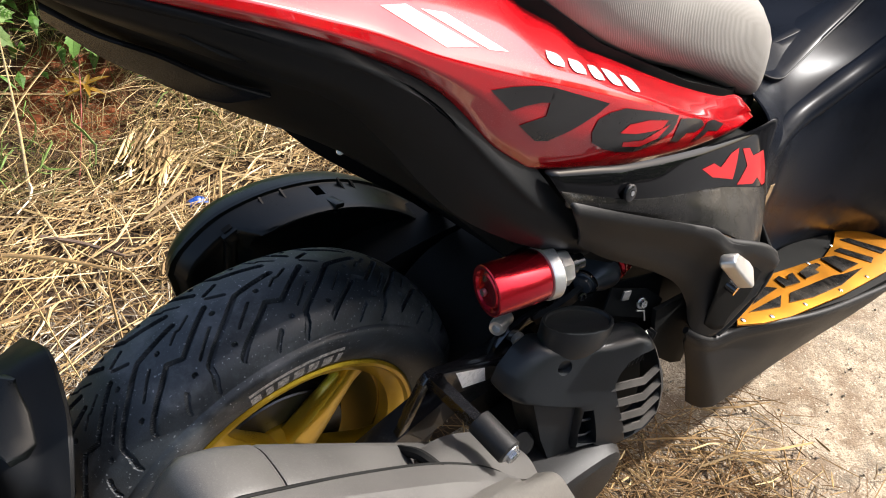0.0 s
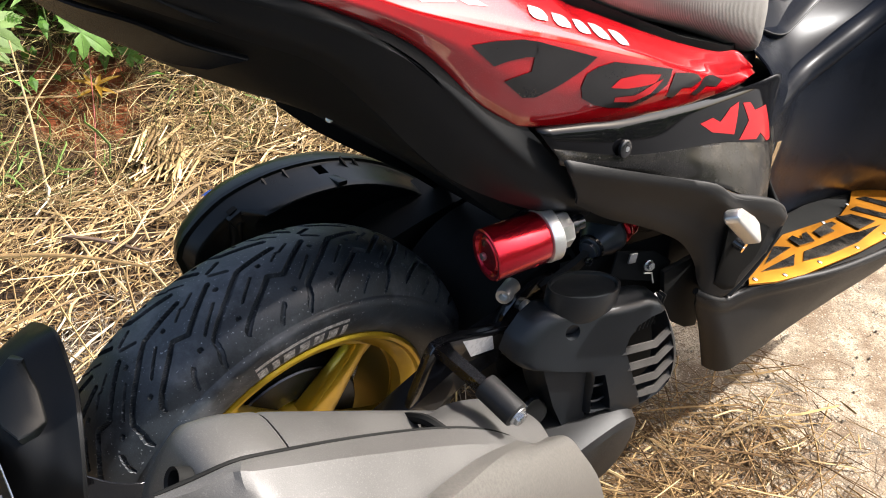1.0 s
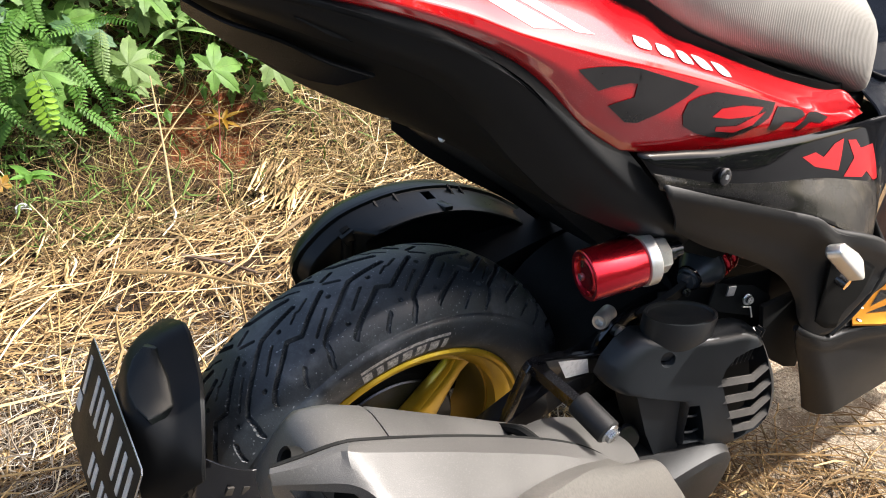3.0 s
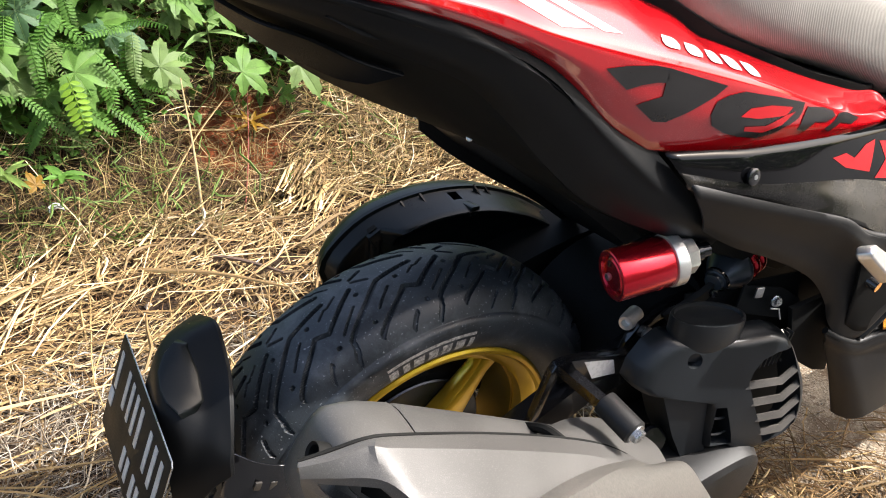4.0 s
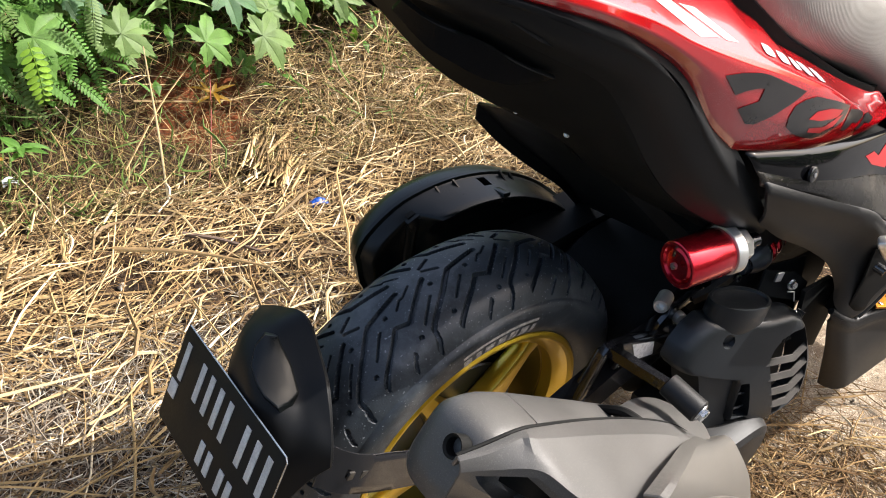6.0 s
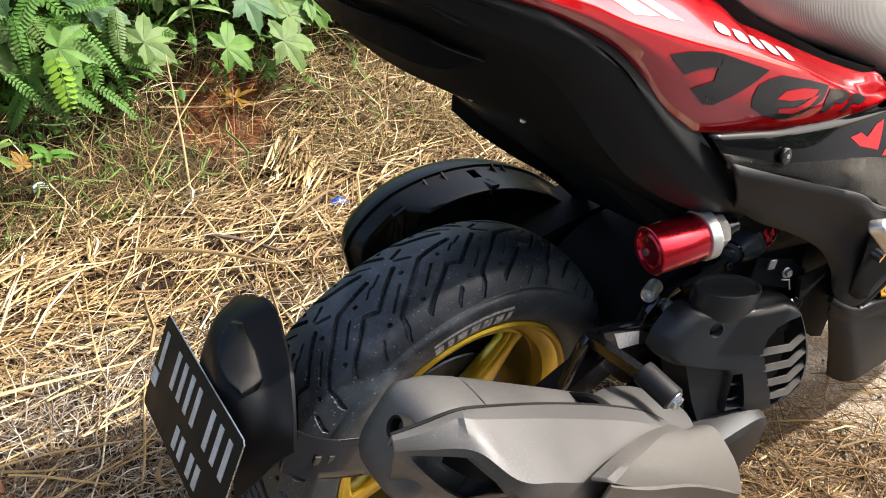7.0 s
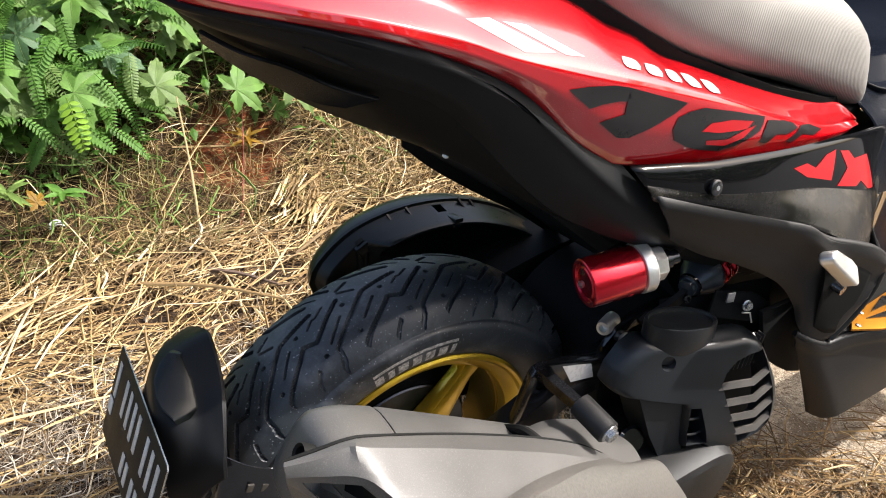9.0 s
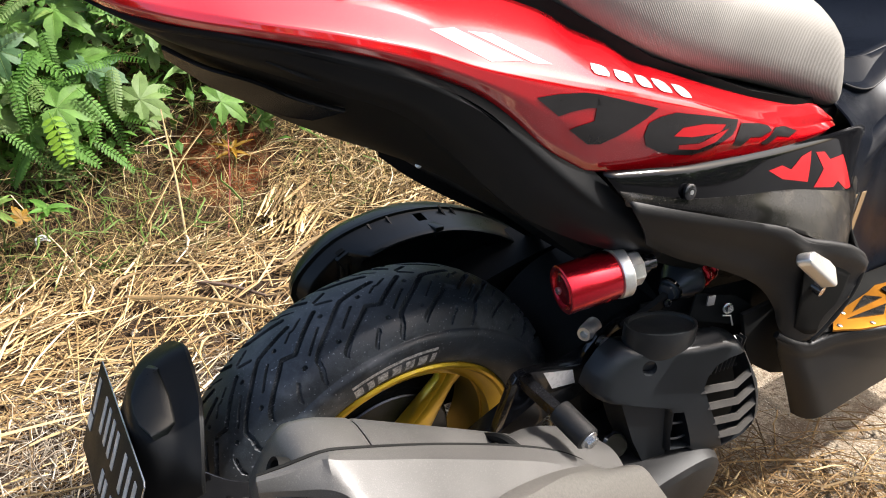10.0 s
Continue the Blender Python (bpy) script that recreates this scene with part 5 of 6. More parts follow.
part("hanger_arm", loft([[(0.140, -0.108, 0.428), (0.158, -0.108, 0.426), (0.158, -0.108, 0.440), (0.140, -0.108, 0.443)], [(0.116, -0.214, 0.467), (0.130, -0.214, 0.465), (0.130, -0.214, 0.480), (0.116, -0.214, 0.482)]]), DARKMETAL, hanger)
part("hanger_gusset", slab([(0.118, 0.34), (0.150, 0.42), (0.185, 0.412), (0.165, 0.395), (0.15, 0.34)], 0.004, Matrix(((1, 0, 0, 0), (0, 0, -1, -0.088), (0, 1, 0, 0), (0, 0, 0, 1))), 0.001), DARKMETAL, hanger)
for x, z in ((0.150, 0.350), (0.186, 0.372)):
    part("hanger_bar", tube([(x, -0.104, z), (x + 0.020, -0.106, z + 0.022), (x + 0.030, -0.108, z + 0.046)], 0.0035, 8, 10), DARKMETAL, hanger)
part("hanger_bush", lathe([(0.0125, 0.0), (0.0150, 0.001), (0.0155, 0.004), (0.0155, 0.048), (0.0135, 0.050)], axes((0.124, -0.212, 0.476), (0.11, -0.98, -0.17)), 32), TRIM, hanger, "dark grey bush")
part("hanger_bolt", hex_bolt((0.1297, -0.2615, 0.4674), (0.11, -0.98, -0.17), 0.009, 0.007), STEEL, hanger, "zinc flange bolt")
part("hanger_plate", slab([(0.150, 0.455), (0.230, 0.430), (0.330, 0.402), (0.335, 0.375), (0.235, 0.395), (0.180, 0.402), (0.165, 0.425)], 0.006, Matrix(((1, 0, 0, 0), (0, 0, -1, -0.1180), (0, 1, 0, 0), (0, 0, 0, 1))), 0.0015), DARKMETAL, hanger)
part("sticker", slab([(0.172, 0.445), (0.223, 0.428), (0.230, 0.402), (0.190, 0.410), (0.186, 0.418)], 0.0008, Matrix(((1, 0, 0, 0), (0, 0, -1, -0.1245), (0, 1, 0, 0), (0, 0, 0, 1)))), WHITE, hanger, "worn white sticker")
part("swing_arm", loft([[(x, y, z) for y, z in ((-0.09, 0.03), (-0.115, 0.025), (-0.115, -0.025), (-0.09, -0.03), (-0.075, 0.0))] and [(x, -0.10 + dy, z0 + dz) for dy, dz in ((0.02, 0.025), (-0.015, 0.022), (-0.018, -0.02), (0.02, -0.025))] for x, z0 in ((-0.02, 0.27), (0.1, 0.33), (0.2, 0.375), (0.33, 0.40))]), DARKMETAL, scooter, "black swing arm", 30)

ARCH = [(0.255, 0.395), (0.262, 0.425), (0.282, 0.447), (0.312, 0.459), (0.345, 0.462), (0.345, 0.446), (0.315, 0.440), (0.298, 0.425), (0.292, 0.395)]
part("arm_bracket", slab(ARCH, 0.008, Matrix(((1, 0, 0, 0), (0, 0, -1, -0.096), (0, 1, 0, 0), (0, 0, 0, 1))), 0.002), DARKMETAL, scooter, "curved black steel bracket")

# air box on the far side of the wheel
BOX_OUT = [(-0.028, 0.425), (-0.018, 0.452), (0.020, 0.486), (0.062, 0.505), (0.130, 0.515), (0.206, 0.508), (0.275, 0.485), (0.345, 0.445), (0.40, 0.39), (0.38, 0.31), (0.25, 0.27), (0.10, 0.29), (0.0, 0.35)]


def box_ring(y, grow):
    c = np.array([0.18, 0.40])
    return [(p[0], y, p[1]) for p in (c + (np.array(q) - c) * grow for q in smooth_line(BOX_OUT + [BOX_OUT[0]], 61)[:-1])]


box_bm = loft([box_ring(y, g) for y, g in ((0.176, 0.45), (0.172, 0.62), (0.166, 0.74), (0.158, 0.82), (0.151, 0.872), (0.148, 0.902), (0.149, 0.918), (0.153, 0.930), (0.160, 0.938), (0.205, 0.962), (0.208, 0.972), (0.209, 1.012), (0.215, 1.012), (0.217, 0.99), (0.232, 0.98), (0.250, 0.92), (0.262, 0.82), (0.268, 0.65))])
for v in box_bm.verts:
    # the wheel side steps back behind the bulge
    if v.co.y < 0.19:
        f = min(1.0, max(0.0, (0.076 - v.co.x) / 0.030))
        v.co.y += (0.194 - v.co.y) * 0.85 * f * f * (3 - 2 * f)
bmesh.ops.triangulate(box_bm, faces=[f for f in box_bm.faces if len(f.verts) == 4])
bmesh.ops.recalc_face_normals(box_bm, faces=box_bm.faces)
notch = [loft([[(x0, y, z0), (x1, y, z0), (x1, y, 0.54), (x0, y, 0.54)] for y, z0 in ((y0, za), (y1, zb))]) for x0, x1, y0, y1, za, zb in ((0.176, 0.192, 0.182, 0.203, 0.476, 0.482),)]
airbox = part("air_box", carved(box_bm, notch), BOXBLACK, scooter, "satin black air filter box", 40)
airbox.location = (0.0, 0.018, -0.004)
lug = part("box_lug", block((0.024, 0.026, 0.022), pose(0.050, 0.192, 0.478, 0, -28, 0), 0.003), BOXBLACK, airbox)
# no hole is cut; a dark block gives the shade of one
part("lug_hole_shade", block((0.014, 0.014, 0.006), pose(0.0455, 0.192, 0.4875, 0, -28, 0), 0.001), INNER, lug, "dark block in place of the shaded hole")
part("lug_stem", loft([[(0.050 + 0.012 * g * math.cos(a), 0.190 + 0.012 * g * math.sin(a), z) for a in np.linspace(0, 2 * np.pi, 16, endpoint=False)] for z, g in ((0.474, 1.0), (0.455, 0.8), (0.42, 0.8), (0.38, 0.9))]), BOXBLACK, airbox)
part("box_lug", block((0.017, 0.034, 0.016), pose(0.192, 0.166, 0.4975, -8, 8, 6), 0.003), BOXBLACK, airbox)
for x, z, y in ((0.100, 0.503, 0.176), (0.132, 0.507, 0.172), (0.226, 0.499, 0.186), (0.248, 0.490, 0.188)):
    part("box_rib", loft([[(x - 0.0016, 0.206, z + 0.0095), (x + 0.0016, 0.206, z + 0.0095), (x + 0.0013, 0.200, z - 0.02), (x - 0.0013, 0.200, z - 0.02)], [(x + 0.004, y, z - 0.0065), (x + 0.006, y, z - 0.0065), (x + 0.006, y, z - 0.028), (x + 0.004, y, z - 0.028)]]), BOXBLACK, airbox)

# exhaust
M_SEAM = [(-0.249, -0.243, 0.605), (-0.222, -0.249, 0.610), (-0.194, -0.254, 0.614), (-0.166, -0.254, 0.604), (-0.068, -0.245, 0.548), (0.037, -0.238, 0.483), (0.100, -0.250, 0.450), (0.155, -0.262, 0.405)]
M_CREASE = [(-0.250, -0.245, 0.602), (-0.224, -0.255, 0.606), (-0.194, -0.260, 0.611), (-0.180, -0.266, 0.606), (-0.083, -0.266, 0.553), (0.039, -0.265, 0.481), (0.090, -0.268, 0.449), (0.150, -0.270, 0.411)]
M_BULGE = [(-0.250, -0.248, 0.598), (-0.225, -0.262, 0.599), (-0.190, -0.285, 0.598), (-0.164, -0.315, 0.573), (-0.122, -0.321, 0.550), (-0.080, -0.322, 0.524), (0.000, -0.320, 0.475), (0.060, -0.318, 0.440), (0.140, -0.308, 0.392)]
M_UNDER = [(-0.248, -0.246, 0.588), (-0.226, -0.262, 0.570), (-0.200, -0.285, 0.552), (-0.170, -0.308, 0.528), (-0.125, -0.316, 0.500), (-0.075, -0.316, 0.468), (0.000, -0.314, 0.422), (0.060, -0.308, 0.385), (0.130, -0.295, 0.345)]
M_FOOT = [(-0.235, -0.225, 0.525), (-0.205, -0.235, 0.500), (-0.175, -0.245, 0.480), (-0.125, -0.250, 0.450), (-0.060, -0.250, 0.410), (0.010, -0.250, 0.370), (0.070, -0.245, 0.335), (0.130, -0.24, 0.30)]


def muffler_ring(x, wide, tall, y=-0.205, dz=0.002):
    z = 0.484 - 0.61 * (x + 0.115) + dz
    out = []
    for a in np.linspace(0, 2 * np.pi, 36, endpoint=False):
        c, s = math.cos(a), math.sin(a)
        u, v = math.copysign(abs(c) ** 0.55, c) * wide, math.copysign(abs(s) ** 0.55, s) * tall
        out.append((x + 0.52 * v, y + u, z + 0.85 * v))
    return out


muffler = part("muffler", loft([muffler_ring(x, w, t) for x, w, t in ((-0.156, 0.043, 0.058), (-0.152, 0.045, 0.060), (-0.03, 0.045, 0.058), (0.06, 0.044, 0.056), (0.12, 0.050, 0.055), (0.17, 0.035, 0.035), (0.22, 0.022, 0.022))]), GREY, scooter, "matte grey muffler", 50)
part("muffler_end", loft([muffler_ring(x, w, t) for x, w, t in ((-0.224, 0.024, 0.024), (-0.223, 0.037, 0.038), (-0.216, 0.044, 0.048), (-0.203, 0.045, 0.054), (-0.19, 0.045, 0.058), (-0.162, 0.045, 0.060), (-0.158, 0.043, 0.058))]), GREY, muffler, "matte grey muffler end cap", 50)
part("outlet", lathe([(0.009, 0.03), (0.009, 0.0), (0.0115, -0.002), (0.012, 0.0), (0.012, 0.03)], axes((-0.224, -0.212, 0.574), (0.85, -0.1, -0.52)), 28, False), INNER, muffler, "dark exhaust outlet")
shield_bm = sheet([[(x, y + 0.004, z - 0.014) for x, y, z in M_SEAM], [(x, y, z - 0.002) for x, y, z in M_SEAM], [(x, y, z + 0.003) for x, y, z in M_CREASE], M_BULGE, M_UNDER, M_FOOT], 80, 36, 0.004, crisp=True)
RECESS = [(-0.240, 0.592), (-0.195, 0.592), (-0.172, 0.566), (-0.152, 0.535), (-0.145, 0.505), (-0.165, 0.492), (-0.205, 0.535), (-0.236, 0.582)]
VENT = [(-0.220, 0.588), (-0.192, 0.578), (-0.170, 0.552), (-0.150, 0.516), (-0.140, 0.490), (-0.155, 0.494), (-0.182, 0.523), (-0.211, 0.570)]
opening = loft([[(x, y, z) for x, z in RECESS] for y in (-0.40, -0.245)])
vent = loft([[(x, y, z) for x, z in VENT] for y in (-0.40, -0.22)])
bmesh.ops.recalc_face_normals(shield_bm, faces=shield_bm.faces)
shield = part("heat_shield", carved(shield_bm, [opening]), GREY, muffler, "matte grey faceted heat shield", 20)
floor_bm = sheet([[(x + 0.006, y + 0.012, z + 0.002) for x, y, z in M_BULGE[1:7]], [(x + 0.006, y + 0.013, z) for x, y, z in M_UNDER[1:7]]], 24, 8, 0.003, crisp=True)
bmesh.ops.recalc_face_normals(floor_bm, faces=floor_bm.faces)
part("recess_floor", carved(floor_bm, [vent]), GREY, shield, "", 20)
# black strip laid along the seam in place of the gap's shadow
part("shield_seam", tube([(x, y + 0.003, z + 0.001) for x, y, z in M_SEAM], 0.0022, 8, 50), INNER, shield, "dark shadow gap strip")
part("vent_liner", sheet([[(x, y + 0.040, z - 0.004) for x, y, z in M_BULGE[2:6]], [(x, y + 0.040, z) for x, y, z in M_UNDER[2:6]]], 16, 6, 0.002), INNER, shield, "dark vent lining")
part("shield_bolt", hex_bolt((-0.127, -0.322, 0.515), (0, -1, 0.1), 0.006, 0.006), STEEL, shield)
F_WALL = [(-0.083, -0.331, 0.537), (-0.054, -0.323, 0.532), (-0.008, -0.308, 0.514), (0.067, -0.283, 0.468), (0.132, -0.266, 0.425)]
F_RIDGE = [(-0.075, -0.345, 0.544), (-0.047, -0.337, 0.538), (-0.014, -0.326, 0.522), (0.054, -0.302, 0.484), (0.136, -0.275, 0.427)]
F_CREASE = [(-0.075, -0.345, 0.544), (-0.011, -0.345, 0.497), (0.093, -0.338, 0.426), (0.267, -0.315, 0.271)]
F_FRONT = [(0.267, -0.315, 0.271), (0.253, -0.303, 0.316), (0.232, -0.288, 0.356), (0.217, -0.272, 0.380), (0.193, -0.262, 0.384)]
part("front_shield", sheet([F_WALL, F_RIDGE, between(F_RIDGE, F_FRONT, 0.33, 0.004), between(F_RIDGE, F_FRONT, 0.67, 0.003), F_FRONT], 36, 30, 0.004, crisp=True), CARBON, muffler, "dark carbon look front shield", 22)
part("front_shield_foot", sheet([F_CREASE, [(x + 0.014, y + 0.020, z - 0.075) for x, y, z in F_CREASE], [(x + 0.02, y + 0.09, z - 0.12) for x, y, z in F_CREASE]], 30, 6, 0.004, crisp=True), CARBON, muffler, "", 22)
part("saddle", sheet([[(0.052, -0.20, 0.452), (0.098, -0.19, 0.437), (0.150, -0.19, 0.412), (0.190, -0.20, 0.386)], [(0.048, -0.22, 0.470), (0.098, -0.222, 0.447), (0.150, -0.228, 0.418), (0.200, -0.235, 0.386)], [(0.046, -0.243, 0.474), (0.100, -0.252, 0.446), (0.154, -0.262, 0.405), (0.206, -0.258, 0.366)]], 26, 14, 0.004), GREY, muffler, "matte grey mounting saddle", 40)
part("strap", tube([(0.040, -0.185, 0.452), (0.042, -0.215, 0.474), (0.050, -0.243, 0.472)], 0.006, 8, 14), INNER, muffler, "black rubber strap")

# hugger, its bracket and the number plate
H_ROWS = [[(-0.300, 0.066, 0.480), (-0.279, 0.080, 0.503), (-0.256, 0.100, 0.500), (-0.236, 0.120, 0.491)], [(-0.312, 0.046, 0.474), (-0.290, 0.056, 0.512), (-0.260, 0.066, 0.522), (-0.233, 0.075, 0.521)], [(-0.316, 0.020, 0.468), (-0.301, 0.020, 0.510), (-0.266, 0.030, 0.532), (-0.234, 0.027, 0.546)],
          [(-0.318, -0.005, 0.460), (-0.305, -0.005, 0.500), (-0.266, 0.000, 0.512), (-0.238, -0.015, 0.518)], [(-0.319, -0.025, 0.446), (-0.299, -0.030, 0.484), (-0.268, -0.030, 0.490), (-0.246, -0.044, 0.502)], [(-0.320, -0.045, 0.420), (-0.302, -0.054, 0.445), (-0.276, -0.066, 0.468), (-0.262, -0.080, 0.465)], [(-0.324, -0.055, 0.365), (-0.304, -0.068, 0.395), (-0.284, -0.078, 0.425), (-0.266, -0.087, 0.443)]]
hugger = part("rear_hugger", sheet(H_ROWS, 28, 40, 0.004), BLACK, scooter, "matte black rear hugger with a raised panel", 40)
H_PANEL = [Vector(p) for p in ((-0.277, 0.036, 0.534), (-0.266, 0.028, 0.533), (-0.264, 0.000, 0.513), (-0.268, -0.024, 0.494), (-0.283, -0.031, 0.493), (-0.297, -0.032, 0.493), (-0.305, -0.016, 0.501), (-0.306, -0.002, 0.508), (-0.302, 0.018, 0.516), (-0.290, 0.032, 0.526))]
H_MID = sum(H_PANEL, Vector()) / len(H_PANEL)
H_OUT = Vector((-0.52, -0.42, 0.74)).normalized()
part("hugger_panel", loft([[H_MID + (p - H_MID) * g + H_OUT * d for p in H_PANEL] for g, d in ((1.10, -0.008), (1.06, 0.0), (0.97, 0.0055), (0.90, 0.0065), (0.5, 0.0075))]), BOXBLACK, hugger, "raised hugger panel with bevelled rim", 28)
part("hugger_lip", tube([r[3] for r in H_ROWS], 0.0024, 8, 50), BLACK, hugger)
part("plate_bracket", sheet([[(-0.262, -0.068, 0.458), (-0.238, -0.085, 0.445), (-0.214, -0.091, 0.434), (-0.17, -0.094, 0.416), (-0.12, -0.096, 0.396)], [(-0.278, -0.075, 0.405), (-0.255, -0.090, 0.395), (-0.232, -0.096, 0.385), (-0.19, -0.099, 0.367), (-0.14, -0.101, 0.347)]], 24, 6, 0.0025), DARKMETAL, scooter, "black sheet steel plate bracket with cut-out mark", 60)
# raised paler blocks paint in the glint of the engraved letters
for k in range(7):
    x, z = -0.243 + 0.0165 * k, 0.421 - 0.0068 * k
    part("bracket_mark", block((0.008, 0.003, 0.011), pose(x, -0.0935 - 0.0008 * k, z - 0.003, 0, 22, 0), 0.0008), SLAT, scooter)
PT, PR, PL = Vector((-0.311, 0.151, 0.474)), Vector((-0.322, -0.085, 0.497)), Vector((-0.357, 0.160, 0.360))
pu = (PR - PT).normalized()
pv = (PL - PT - pu * (PL - PT).dot(pu)).normalized()
PM = Matrix((pu, pv, pu.cross(pv))).transposed().to_4x4()
PM.translation = PT
facing = 1 if pu.cross(pv).dot(Vector((-1, -0.5, 1))) > 0 else -1
plate = part("number_plate", slab([(0.004, 0), (0.246, 0), (0.25, 0.004), (0.25, 0.121), (0.246, 0.125), (0.004, 0.125), (0, 0.121), (0, 0.004)], 0.0016 * facing, PM, 0.0004), PLATE, scooter, "black number plate with worn pale characters")
part("plate_edge", tube([PM @ Vector(p) for p in ((0.004, 0, 0.0008 * facing), (0.246, 0, 0.0008 * facing), (0.25, 0.004, 0.0008 * facing), (0.25, 0.121, 0.0008 * facing))], 0.0009, 6), STEEL, plate)


def plate_bar(x, y, w, h):
    part("plate_bar", slab([(x, y), (x + w, y), (x + w, y + h), (x, y + h)], 0.0012 * facing, PM @ Matrix.Translation((0, 0, 0.0016 * facing)), 0.0003), PLATEPAINT, plate)


for x in (0.014, 0.058, 0.082, 0.106, 0.130, 0.172, 0.197, 0.222):
    plate_bar(x, 0.016, 0.010, 0.048)
for x in (0.105, 0.125, 0.155, 0.175):
    plate_bar(x, 0.085, 0.011, 0.028)
plate_bar(0.004, 0.070, 0.018, 0.020)

# ---- plants on the bank ----


LOBES = ((0, 1.0, 15), (56, 0.88, 14), (-56, 0.88, 14), (112, 0.62, 15), (-112, 0.62, 15))


def leaf_reach(a, r):
    """How far a palmate leaf reaches at an angle from its tip, as a share of its length."""
    best = 0.0
    for at, reach, wide in LOBES:
        d = abs(a - at)
        best = max(best, reach * (1 - 0.62 * (d / 32.0) ** 1.25) if d < 32 else 0.0)
    return max(best, 0.38 if abs(a) < 150 else 0.28)


def lobed_leaf(size, seed, m):
    """A palmate leaf with five pointed toothed lobes, hollowed along its pale veins."""
    r = random.Random(seed)
    bm = bmesh.new()
    n = 113
    sway = r.uniform(-0.12, 0.12)
    outline = []
    for k in range(n):
        a = -158 + 316 * k / (n - 1)
        tooth = 1 + (0.07 if k % 4 == 0 else -0.035 if k % 4 == 2 else 0.0) + r.uniform(-0.02, 0.02)
        outline.append((math.radians(a), leaf_reach(a, r) * tooth))

    def at(a, d):
        near = min(abs(math.degrees(a) - v[0]) for v in LOBES) / 28.0
        z = -0.30 * size * (d / size) ** 2.2 + 0.10 * d * min(1.0, near) + 0.05 * size * math.sin(3 * a + seed) * (d / size)
        return m @ Vector((d * math.sin(a + sway * d / size), d * math.cos(a + sway * d / size), z))

    rings = []
    for f in (0.3, 0.62, 0.85, 1.0):
        rings.append([bm.verts.new(at(a, reach * f * size)) for a, reach in outline])
    mid = bm.verts.new(m @ Vector((0, 0, 0)))
    for k in range(n - 1):
        bm.faces.new((mid, rings[0][k], rings[0][k + 1]))
        for i in range(3):
            bm.faces.new((rings[i][k], rings[i + 1][k], rings[i + 1][k + 1], rings[i][k + 1]))
    up = m.to_3x3() @ Vector((0, 0, 0.0012))
    for deg, reach, _ in LOBES:
        a = math.radians(deg)
        row = []
        for f in (0.02, 0.3, 0.6, 0.9):
            d = reach * f * size
            w = 0.010 * size * (1.05 - f) / max(d, 0.1 * size)
            row.append([bm.verts.new(at(a + q * w * 0.9, d) + up * (1.0 if q == 0 else 0.4)) for q in (-1, 0, 1)])
        before = set(bm.faces)
        grid_faces(bm, row)
        for face in set(bm.faces) - before:
            face.material_index = 1
    return bm


def leafy_plant(root, leaves, seed):
    r = random.Random(seed)
    top = max(l[0][2] for l in leaves)
    plant = thing("broadleaf_plant", "green plant with large toothed lobed leaves on the bank", "plant", root)
    inv = Matrix.Translation(-Vector(root))
    for k, (at, size, face, spin) in enumerate(leaves):
        m = inv @ axes(at, face, (0, 0, 1)) @ Matrix.Rotation(math.radians(spin), 4, "Z")
        leaf = part("leaf", lobed_leaf(size * 1.22, seed * 31 + k, m), LEAF_PALE if k % 4 == 1 else LEAF_BLUE if k % 4 == 2 else LEAF, plant, "", 70)
        leaf.data.materials.append(VEIN)
        start = Vector(root) + Vector((r.uniform(-0.03, 0.03), 0, 0))
        mid = (start + Vector(at)) / 2 + Vector((0, 0.05, 0.06))
        part("stem", tube([inv @ p for p in (start, mid, Vector(at))], [0.004, 0.003, 0.002], 6, 10), STEM, plant)
    return plant


leafy_plant((0.22, 1.38, 0.12), [((0.194, 1.20, 0.319), 0.075, (0.1, -0.75, 0.65), 190), ((0.343, 1.20, 0.314), 0.085, (0.1, -0.7, 0.7), 165), ((0.281, 1.28, 0.40), 0.08, (0.1, -0.6, 0.8), 150), ((0.30, 1.22, 0.235), 0.04, (0, -0.8, 0.5), 200), ((0.46, 1.30, 0.37), 0.08, (0.2, -0.6, 0.8), 180)], 3)
leafy_plant((-0.08, 1.42, 0.14), [((-0.181, 1.20, 0.382), 0.082, (-0.1, -0.65, 0.75), 170), ((0.006, 1.22, 0.356), 0.075, (0.0, -0.7, 0.7), 200), ((-0.079, 1.30, 0.42), 0.08, (0, -0.5, 0.8), 210), ((0.09, 1.32, 0.48), 0.075, (0.2, -0.5, 0.8), 160)], 4)
leafy_plant((-0.42, 1.42, 0.15), [((-0.335, 1.30, 0.43), 0.085, (-0.1, -0.6, 0.8), 180), ((-0.55, 1.32, 0.45), 0.085, (-0.1, -0.6, 0.8), 160), ((-0.45, 1.36, 0.55), 0.08, (0, -0.5, 0.8), 200), ((-0.22, 1.38, 0.53), 0.08, (0, -0.5, 0.8), 190)], 5)
leafy_plant((0.60, 1.45, 0.15), [((0.62, 1.30, 0.32), 0.07, (0.1, -0.6, 0.8), 180), ((0.75, 1.34, 0.38), 0.08, (0.1, -0.6, 0.8), 160), ((0.53, 1.36, 0.42), 0.075, (0, -0.5, 0.8), 200)], 6)


rp = random.Random(19)
